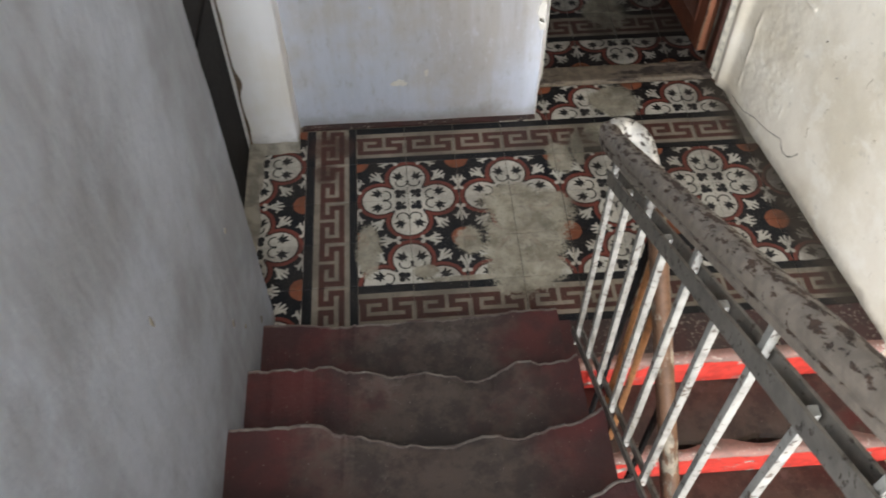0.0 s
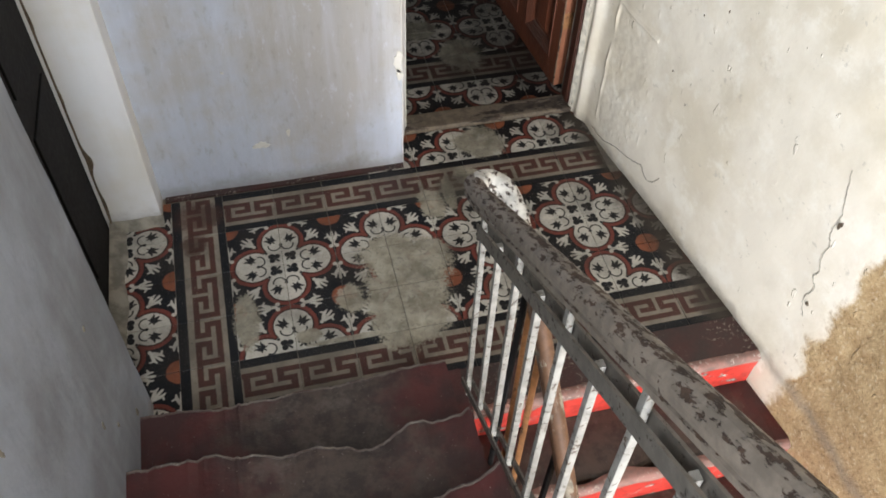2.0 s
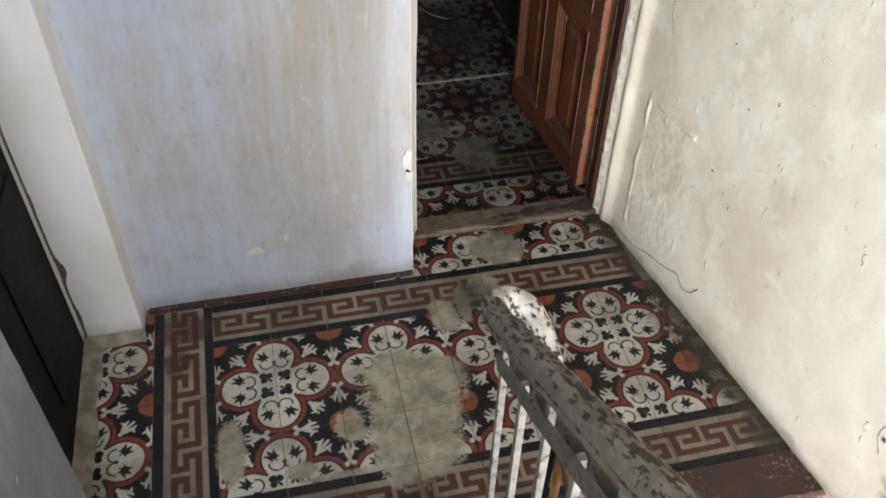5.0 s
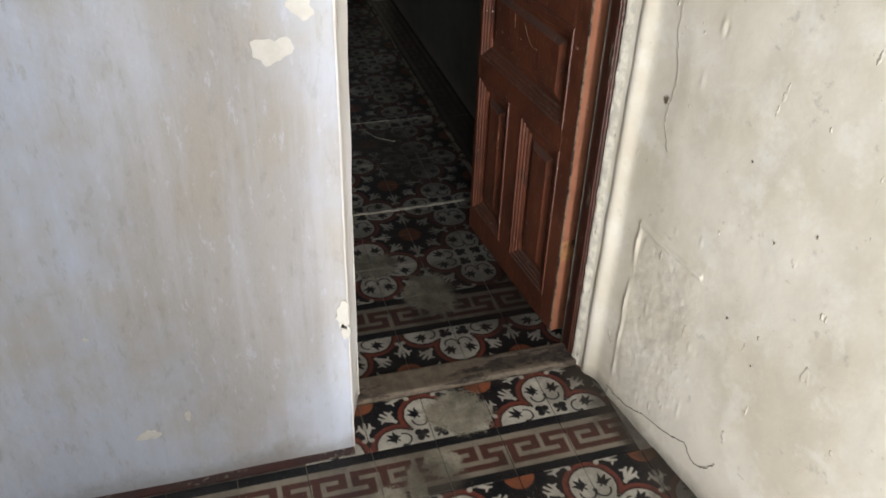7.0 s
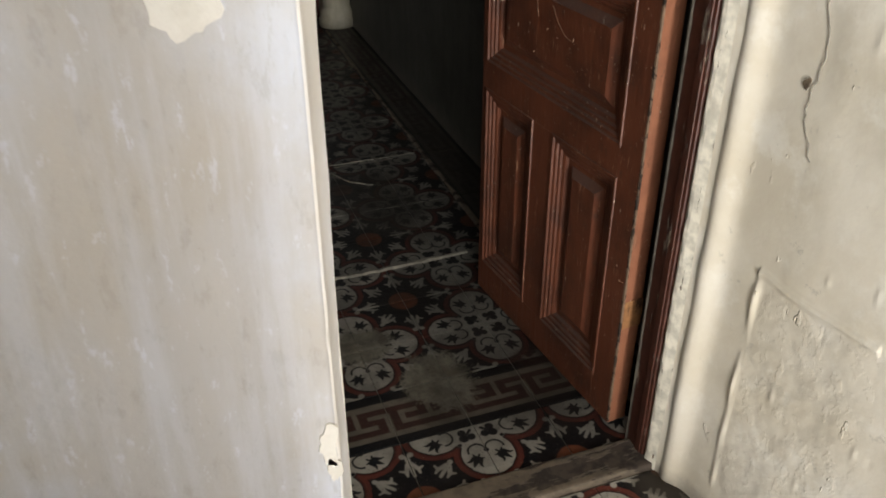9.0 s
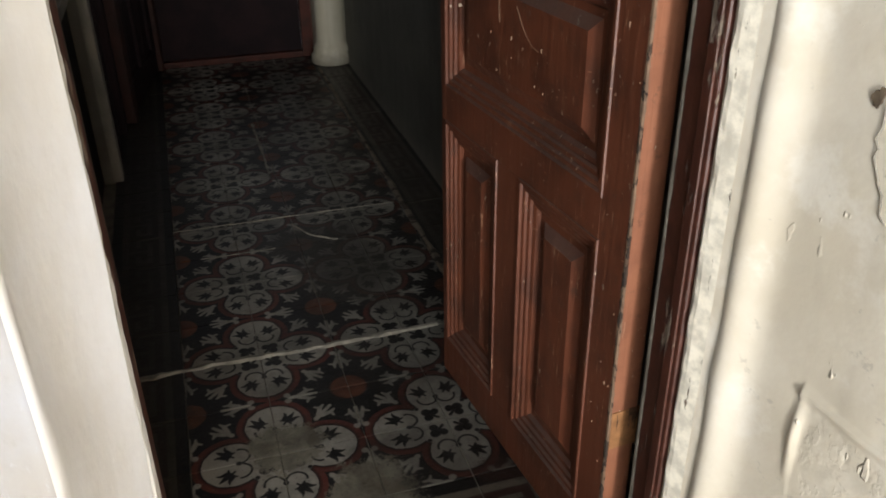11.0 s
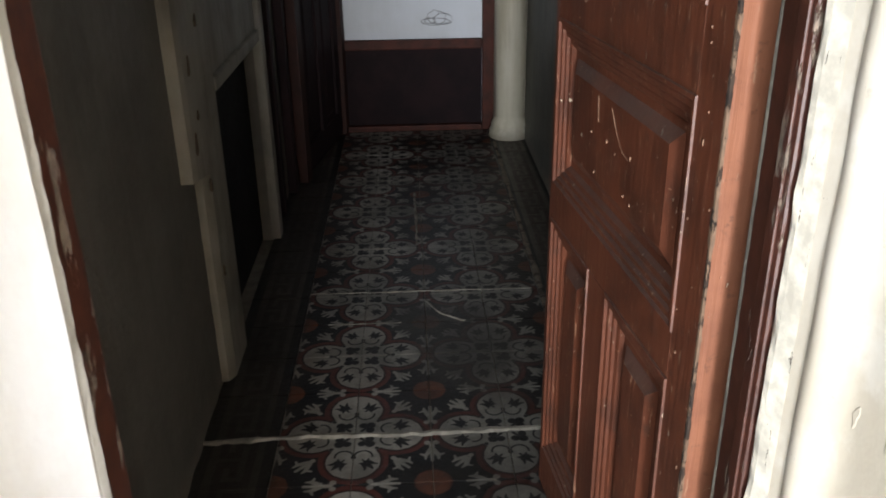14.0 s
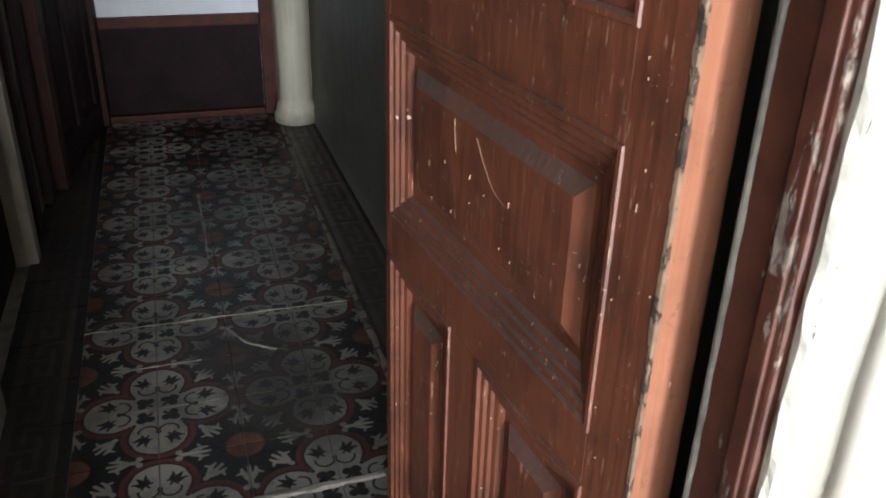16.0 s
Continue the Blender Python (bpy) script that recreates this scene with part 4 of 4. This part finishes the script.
wall_cr = tagged(link_mesh("wall_corridor_right", box(1.800, 2.0, 1.04, 5.15, -0.05, 2.75), M_CORRIDOR), "corridor plaster wall, coloured dark for the dim light", "wall", **STRUCT)


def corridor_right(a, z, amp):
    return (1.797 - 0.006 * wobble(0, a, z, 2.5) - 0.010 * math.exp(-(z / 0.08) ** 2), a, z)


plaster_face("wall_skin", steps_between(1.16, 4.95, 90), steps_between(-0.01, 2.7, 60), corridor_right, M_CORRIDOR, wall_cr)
tagged(link_mesh("ceiling_corridor", box(0.43, 2.0, 1.055, 5.15, 2.75, 2.9), M_CEIL), "dark corridor ceiling", "ceiling", **STRUCT)

# The far end: plum dado, maroon rail, blue-white wall with a charcoal scrawl, column and sill.
wall_end = tagged(link_mesh("wall_corridor_end", box(0.43, 2.0, 4.975, 5.15, -0.05, 2.75), M_PAPER), "blue-white painted end wall above a plum dado", "wall", **STRUCT)
part("dado", box(0.815, 1.572, 4.962, 4.98, 0.0, 0.46), M_PLUM, wall_end, "dark plum painted dado")
part("dado_rail", box(0.815, 1.572, 4.945, 4.98, 0.455, 0.508, 0.006), M_MAROON, wall_end, "maroon painted dado rail")
part("sill_board", box(0.815, 1.572, 4.925, 4.98, 0.0, 0.034, 0.006), M_MAROON, wall_end, "maroon skirting at the floor")
part("side_frame", box(1.574, 1.640, 4.930, 4.98, 0.0, 2.4, 0.006), M_MAROON, wall_end, "maroon painted upright frame")
for cx, cz, rx, rz, seed in ((1.325, 0.622, 0.052, 0.036, 1), (1.318, 0.600, 0.078, 0.018, 2), (1.362, 0.612, 0.050, 0.030, 3), (1.290, 0.605, 0.030, 0.014, 4)):
    rng = random.Random(seed)
    ring = [(cx + rx * math.cos(a) * (1 + rng.uniform(-.08, .08)), 4.9735, cz + rz * math.sin(a) * (1 + rng.uniform(-.15, .15))) for a in steps_between(0, 6.1, 26)]
    part("charcoal_stroke", sweep(ring, rounded(0.003, 0.005, 2), Vector((0, 1, 0))), M_INK, wall_end, "grey charcoal scribble")
column = thing("half_column", "cream painted half column on a ringed base", "column", (1.712, 4.79, 0), **STRUCT)


def turned(profile, n=28):
    bm = bmesh.new()
    sheet(bm, [[(r * math.cos(2 * math.pi * k / n), r * math.sin(2 * math.pi * k / n), z) for k in range(n + 1)] for r, z in profile])
    bmesh.ops.remove_doubles(bm, verts=bm.verts, dist=1e-5)
    return bm


part("shaft", turned([(0.080, 0.115), (0.080, 0.13)] + [(0.080 + 0.0015 * math.sin(z * 20), z) for z in steps_between(0.14, 2.7, 30)]), M_CREAM, column, smooth=True)
part("base", turned([(0.0, 0.0), (0.108, 0.0), (0.112, 0.010), (0.112, 0.040), (0.104, 0.052), (0.098, 0.058), (0.100, 0.075), (0.094, 0.092), (0.084, 0.104), (0.080, 0.118)]), M_CREAM, column, smooth=True)
part("pilaster_back", box(-0.075, 0.085, 0.0, 0.185, 0.0, 2.7, 0.005), M_CREAM, column)

# ---- the open panelled door ----
LEAF = 0.722
door = thing("door_2", "red-brown painted panelled timber door, standing open, scuffed and chipped", "door", (1.530, 1.172, 0.0), 6.0, **STRUCT)


def frustum(y0, y1, z0, z1, x_low, x_high, inset):
    """A raised field with sloping sides, facing -x."""
    bm = bmesh.new()
    outer = [bm.verts.new((x_low, y, z)) for y, z in ((y0, z0), (y1, z0), (y1, z1), (y0, z1))]
    inner = [bm.verts.new((x_high, y, z)) for y, z in ((y0 + inset, z0 + inset), (y1 - inset, z0 + inset), (y1 - inset, z1 - inset), (y0 + inset, z1 - inset))]
    bm.faces.new(inner)
    for n in range(4):
        k = (n + 1) % 4
        bm.faces.new((outer[n], outer[k], inner[k], inner[n]))
    return bm


def panel_moulding(y0, y1, z0, z1):
    """A reeded moulding mitred round a panel, falling in steps from the leaf to the sunk field."""
    steps = ((0.000, 0.0), (0.001, -0.003), (0.006, -0.003), (0.009, 0.002), (0.012, 0.001), (0.017, 0.002), (0.020, 0.007), (0.023, 0.006), (0.028, 0.007), (0.031, 0.012), (0.034, 0.011), (0.040, 0.013), (0.046, 0.0205))
    bm = bmesh.new()
    rings = [[bm.verts.new((x, y, z)) for y, z in ((y0 + d, z0 + d), (y1 - d, z0 + d), (y1 - d, z1 - d), (y0 + d, z1 - d))] for d, x in ((e * 1.15, f) for e, f in steps)]
    for a, b in zip(rings, rings[1:]):
        for n in range(4):
            k = (n + 1) % 4
            bm.faces.new((a[n], a[k], b[k], b[n]))
    return bm


THICK = 0.056
NEAR, FAR = 0.082, 0.698
stiles = (("stile", 0.006, NEAR, 0.012, 2.09), ("stile", FAR, LEAF, 0.012, 2.09), ("rail", NEAR, FAR, 0.012, 0.118), ("rail", NEAR, FAR, 0.697, 0.775), ("rail", NEAR, FAR, 1.102, 1.212),
          ("rail", NEAR, FAR, 1.96, 2.09), ("muntin", 0.350, 0.447, 0.118, 0.697))
for name, y0, y1, z0, z1 in stiles:
    part(name, box(0.0, THICK, y0, y1, z0, z1, 0.0015), M_DOOR, door)
part("edge", box(0.001, THICK - 0.001, 0.0, 0.007, 0.014, 2.088, 0.002), M_DOOR_EDGE, door, "rubbed orange-brown door edge, lightened as if lit")
for y0, y1, z0, z1 in ((NEAR, 0.350, 0.118, 0.697), (0.447, FAR, 0.118, 0.697), (NEAR, FAR, 0.775, 1.102)):
    field = part("panel", box(0.020, 0.036, y0, y1, z0, z1), M_DOOR, door)
    part("moulding", panel_moulding(y0 - 0.002, y1 + 0.002, z0 - 0.002, z1 + 0.002), M_DOOR, field)
    part("raised_field", frustum(y0 + 0.064, y1 - 0.064, z0 + 0.064, z1 - 0.064, 0.0198, 0.008, 0.022), M_DOOR, field)
glass = part("pane", box(0.024, 0.029, NEAR, FAR, 1.212, 1.96), M_GLASS, door, "dark dusty glass")
part("moulding", panel_moulding(NEAR - 0.002, FAR + 0.002, 1.210, 1.962), M_DOOR, glass)
for k in range(7):
    y = 0.155 + k * 0.078
    part("grille_bar", sweep(smooth_path([(0.014, y, 1.23), (0.014, y + 0.02, 1.36), (0.014, y - 0.02, 1.55), (0.014, y + 0.02, 1.75), (0.014, y, 1.94)], 5), rounded(0.009, 0.009, 2), Vector((0, 1, 0))), M_DARKDOOR, glass, "dark iron grille bar")
part("lath_repair", box(0.003, THICK + 0.002, -0.002, 0.004, 0.32, 0.40, 0.001), M_STICK, door, "bare wood repair in the edge")
scar = random.Random(5)
for k in range(26):
    y, z, s = scar.uniform(0.014, NEAR - 0.008), scar.uniform(0.2, 1.35), scar.uniform(0.0004, 0.0012)
    ob = part("chip", ragged_patch(0, 0, s * 0.7, s * scar.uniform(1, 3.5), k, 0.0006, 12), M_SCAR, door, "pale paint chip")
    ob.matrix_local = pose(-0.0006, y, z, 0, 0, -90)
for k in range(8):
    y, z, s = scar.uniform(0.19, 0.50), scar.uniform(0.87, 0.95), scar.uniform(0.0003, 0.0009)
    ob = part("chip", ragged_patch(0, 0, s * 0.6, s * scar.uniform(1, 5), 40 + k, 0.0006, 12), M_SCAR, door, "pale paint chip")
    ob.matrix_local = pose(0.0074, y, z, scar.uniform(-20, 20), 0, -90)
for points in ([(0.40, 1.005), (0.375, 0.975), (0.345, 0.952), (0.315, 0.945)], [(0.47, 1.01), (0.467, 0.985), (0.463, 0.965)], [(0.54, 1.19), (0.555, 1.165), (0.545, 1.150), (0.53, 1.16)]):
    deep = 0.0072 if points[0][1] < 1.02 else -0.0004
    part("scratch", sweep(smooth_path([(deep, y, z) for y, z in points], 6), [(-0.0005, -0.0005), (0.0005, -0.0005), (0.0, 0.0005)], Vector((1, 0, 0))), M_SCAR, door, "pale scratch in the paint")
bm = bmesh.new()
rows = []
for z in steps_between(0.02, 2.08, 420):
    w = 0.0010 + 0.004 * max(0.0, wobble(1, 0, z, 13.0)) + 0.004 * max(0.0, wobble(2, 0, z, 60.0))
    rows.append([(-0.0007, 0.005 + w, z), (-0.0008, 0.0010, z), (0.0006, -0.0008, z), (0.002 + 0.6 * w, -0.0007, z)])
sheet(bm, rows)
part("worn_arris", bm, make_chipped_paint("flaked_door_arris", (0.24, 0.15, 0.095), (0.060, 0.038, 0.026), 0.52, 55.0, 0.7, (1, 1, 0.5)), door, "flaked corner down to old paint and bare wood")

# ---- stair railing ----
railing = thing("stair_railing", "flaking painted stair railing with wooden handrail and white square bars", "railing")


def rail_x(y):
    return 0.705 + 0.045 * (y + 0.3)


ARC = [(0.040 * math.cos(a), 0.004 + 0.036 * math.sin(a)) for a in steps_between(-0.25, math.pi + 0.25, 15)]
PROFILE = [(a * 0.62, b * 0.78) for a, b in [(-0.037, -0.016), (-0.037, -0.030), (-0.028, -0.038), (0.028, -0.038), (0.037, -0.030), (0.037, -0.016), (0.031, -0.012), (0.032, -0.007)] + ARC + [(-0.032, -0.007), (-0.031, -0.012)]]
SLOPE = 0.680


def rail_z(y):
    return 1.086 + SLOPE * (-0.437 - y)


path = [(rail_x(y), y, rail_z(y)) for y in steps_between(-2.60, -0.36, 40)] + smooth_path([(0.703, -0.33, 1.022), (0.707, -0.275, 0.992)], 4)[1:]
bm = sweep(path, PROFILE)
part("handrail", bm, M_RAIL, railing, "grey handrail paint flaking off dark wood", smooth=False)
wreath = smooth_path([(0.712, -0.300, 1.010), (0.728, -0.262, 0.990), (0.762, -0.252, 0.975), (0.796, -0.280, 0.960), (0.812, -0.340, 0.925), (0.818, -0.42, 0.860)], 7)
part("wreath", sweep(wreath, [(a * 0.95, b * 0.95) for a, b in PROFILE]), M_WREATH, railing, "white rubbed turn of the handrail", smooth=True)
for off in (-0.013, 0.013):
    line = [(rail_x(y) + off, y, 0.975 + 0.648 * (-0.418 - y)) for y in (-2.6, -1.5, -0.395)]
    part("middle_bar", sweep(line, [(-0.003, -0.018), (0.003, -0.018), (0.003, 0.018), (-0.003, 0.018)]), M_BARGREY, railing, "grimy flat grey bar")
    line = [(rail_x(y) + off, y, 0.240 + 0.700 * (-0.388 - y)) for y in (-2.5, -1.5, -0.375)]
    part("bottom_bar", sweep(line, [(-0.003, -0.012), (0.003, -0.012), (0.003, 0.012), (-0.003, 0.012)]), M_BARGREY, railing, "grimy flat grey bar")
for k in range(16):
    y = -0.402 - 0.134 * k
    top = rail_z(y) - 0.030 if k % 2 == 0 else 0.990 + 0.648 * (-0.418 - y)
    foot = 0.225 + 0.700 * (-0.388 - y)
    if k == 0:
        foot = 0.19
    bm = box(rail_x(y) - 0.0075, rail_x(y) + 0.0075, y - 0.0075, y + 0.0075, foot, top, 0.0015)
    part("baluster", bm, M_BAR, railing)

lower = thing("lower_stair_railing", "worn brown wooden railing of the lower flight", "railing")
line = [(0.822 + 0.01 * (-0.40 - y), y, 0.862 - 0.86 * (-0.42 - y)) for y in steps_between(-0.42, -2.2, 20)]
part("handrail", sweep(line, [(a * 0.9, b * 0.95) for a, b in PROFILE]), M_LOWRAIL, lower, "brown handrail with its paint rubbed off", smooth=True)
for y, lean, mat in ((-0.46, 0.02, M_DARKDOOR), (-0.50, -0.03, M_STICK), (-0.60, -0.035, M_STICK), (-0.80, 0.0, M_DARKDOOR), (-1.05, 0.0, M_STICK), (-1.35, 0.0, M_STICK)):
    z1 = 0.84 - 0.86 * (-0.42 - y)
    z0 = -0.18 * max(0, math.floor((-y - 0.37) / RUN) + 1)
    part("baluster", sweep([(0.80 - lean, y - lean, z0), (0.815, y, z1)], rounded(0.020, 0.014, 2)), mat, lower, "thin wooden railing stick")


# ---- floor seams in the corridor ----
def floor_seam(points, wide, high, seed, material=M_DUST):
    rng = random.Random(seed)
    line = smooth_path([(x, y, 0) for x, y in points], 12)
    bm = bmesh.new()
    rows = []
    for n, p in enumerate(line):
        w, h = wide * (0.55 + 0.8 * rng.random()), high * (0.3 + rng.random())
        a = line[min(n + 1, len(line) - 1)] - line[max(n - 1, 0)]
        s = Vector((-a.y, a.x, 0)).normalized()
        p = p + s * rng.uniform(-0.002, 0.002)
        rows.append([tuple(p - s * w + Vector((0, 0, -0.001))), tuple(p - s * w * 0.4 + Vector((0, 0, h))), tuple(p + s * w * 0.4 + Vector((0, 0, h))), tuple(p + s * w + Vector((0, 0, -0.001)))])
    sheet(bm, rows)
    return part("floor_seam", bm, material, floor_corridor, "pale ragged mortar seam across the tiles")


floor_seam([(0.60, 2.085), (0.85, 2.10), (1.15, 2.095), (1.50, 2.105)], 0.012, 0.006, 1)
floor_seam([(0.80, 2.925), (1.1, 2.925), (1.58, 2.92)], 0.005, 0.002, 2)
floor_seam([(1.20, 2.86), (1.25, 2.76), (1.33, 2.70)], 0.005, 0.002, 3)
floor_seam([(0.90, 2.70), (1.12, 2.70)], 0.004, 0.0015, 4)
floor_seam([(1.175, 3.92), (1.18, 3.6), (1.18, 3.32)], 0.006, 0.002, 5)
floor_seam([(1.61, 2.0), (1.613, 2.9), (1.615, 3.9), (1.62, 4.7)], 0.012, 0.004, 6, M_OLDWOOD)

# Crumbled mortar where the tiles stop at the side door and at the pier.
bm = bmesh.new()
sheet(bm, [[(-0.431, y, 0.020 + 0.006 * wobble(1, y, 0, 9.0)), (-0.405, y, 0.013 + 0.006 * wobble(2, y, 0, 14.0)), (-0.388 + 0.012 * wobble(3, y, 0, 11.0), y, 0.006 + 0.003 * wobble(4, y, 0, 22.0)),
            (-0.368 + 0.02 * wobble(5, y, 0, 8.0), y, -0.002)] for y in steps_between(-0.118, 0.711, 90)])
part("mortar_fillet", bm, M_DUST, floor, "crumbled grey mortar along the side door", smooth=True)
bm = bmesh.new()
sheet(bm, [[(x, 0.7125, 0.034 + 0.012 * wobble(x, 1, 0, 16.0)), (x, 0.700, 0.016 + 0.006 * wobble(x, 2, 0, 18.0)), (x, 0.676 + 0.016 * wobble(x, 3, 0, 13.0), -0.002)] for x in steps_between(-0.43, -0.225, 40)])
part("mortar_fillet", bm, M_DUST, floor, "crumbled grey mortar at the foot of the pier", smooth=True)

# ---- floor tiles, each a piece of its own ----
T, GAP, DEEP = 0.2, 0.0011, 0.012


def tile_mesh(name, material, wide=T, long=T):
    bm = bmesh.new()
    a, b, c = wide / 2 - GAP, long / 2 - GAP, 0.0012
    rings = [[bm.verts.new((x * s, y * t, z)) for x, y in ((-1, -1), (1, -1), (1, 1), (-1, 1))] for s, t, z in ((a, b, -DEEP), (a, b, -c), (a - c, b - c, 0.0))]
    bm.faces.new(rings[2])
    for lo, hi in zip(rings, rings[1:]):
        for n in range(4):
            k = (n + 1) % 4
            bm.faces.new((lo[n], lo[k], hi[k], hi[n]))
    mesh = bpy.data.meshes.new(name)
    bm.to_mesh(mesh)
    bm.free()
    mesh.materials.append(material)
    return mesh


ROSETTE, BORDER = tile_mesh("rosette_tile", M_TILE), tile_mesh("border_tile", M_BORDER)
lay = random.Random(11)


def lay_tile(mesh, parent, cx, cy, turn, name="tile"):
    ob = new(name, mesh)
    ob.parent = parent
    tilt = 0.10
    ob.matrix_local = pose(cx, cy, lay.uniform(-0.0009, 0.0003), lay.uniform(-tilt, tilt), lay.uniform(-tilt, tilt), turn + lay.uniform(-0.25, 0.25))
    return ob


def lay_rosette(parent, i, j, x0, y0):
    """The tile whose lower corner is at (x0 + i T, y0 + j T); medallions sit where i is odd and j even, or as shifted."""
    ci, cj = (i if i % 2 else i + 1), (j if j % 2 == 0 else j + 1)
    turn = {(0, 0): 0, (1, 0): 90, (1, 1): 180, (0, 1): 270}[(ci - i, cj - j)]
    lay_tile(ROSETTE, parent, x0 + (i + 0.5) * T, y0 + (j + 0.5) * T, turn)


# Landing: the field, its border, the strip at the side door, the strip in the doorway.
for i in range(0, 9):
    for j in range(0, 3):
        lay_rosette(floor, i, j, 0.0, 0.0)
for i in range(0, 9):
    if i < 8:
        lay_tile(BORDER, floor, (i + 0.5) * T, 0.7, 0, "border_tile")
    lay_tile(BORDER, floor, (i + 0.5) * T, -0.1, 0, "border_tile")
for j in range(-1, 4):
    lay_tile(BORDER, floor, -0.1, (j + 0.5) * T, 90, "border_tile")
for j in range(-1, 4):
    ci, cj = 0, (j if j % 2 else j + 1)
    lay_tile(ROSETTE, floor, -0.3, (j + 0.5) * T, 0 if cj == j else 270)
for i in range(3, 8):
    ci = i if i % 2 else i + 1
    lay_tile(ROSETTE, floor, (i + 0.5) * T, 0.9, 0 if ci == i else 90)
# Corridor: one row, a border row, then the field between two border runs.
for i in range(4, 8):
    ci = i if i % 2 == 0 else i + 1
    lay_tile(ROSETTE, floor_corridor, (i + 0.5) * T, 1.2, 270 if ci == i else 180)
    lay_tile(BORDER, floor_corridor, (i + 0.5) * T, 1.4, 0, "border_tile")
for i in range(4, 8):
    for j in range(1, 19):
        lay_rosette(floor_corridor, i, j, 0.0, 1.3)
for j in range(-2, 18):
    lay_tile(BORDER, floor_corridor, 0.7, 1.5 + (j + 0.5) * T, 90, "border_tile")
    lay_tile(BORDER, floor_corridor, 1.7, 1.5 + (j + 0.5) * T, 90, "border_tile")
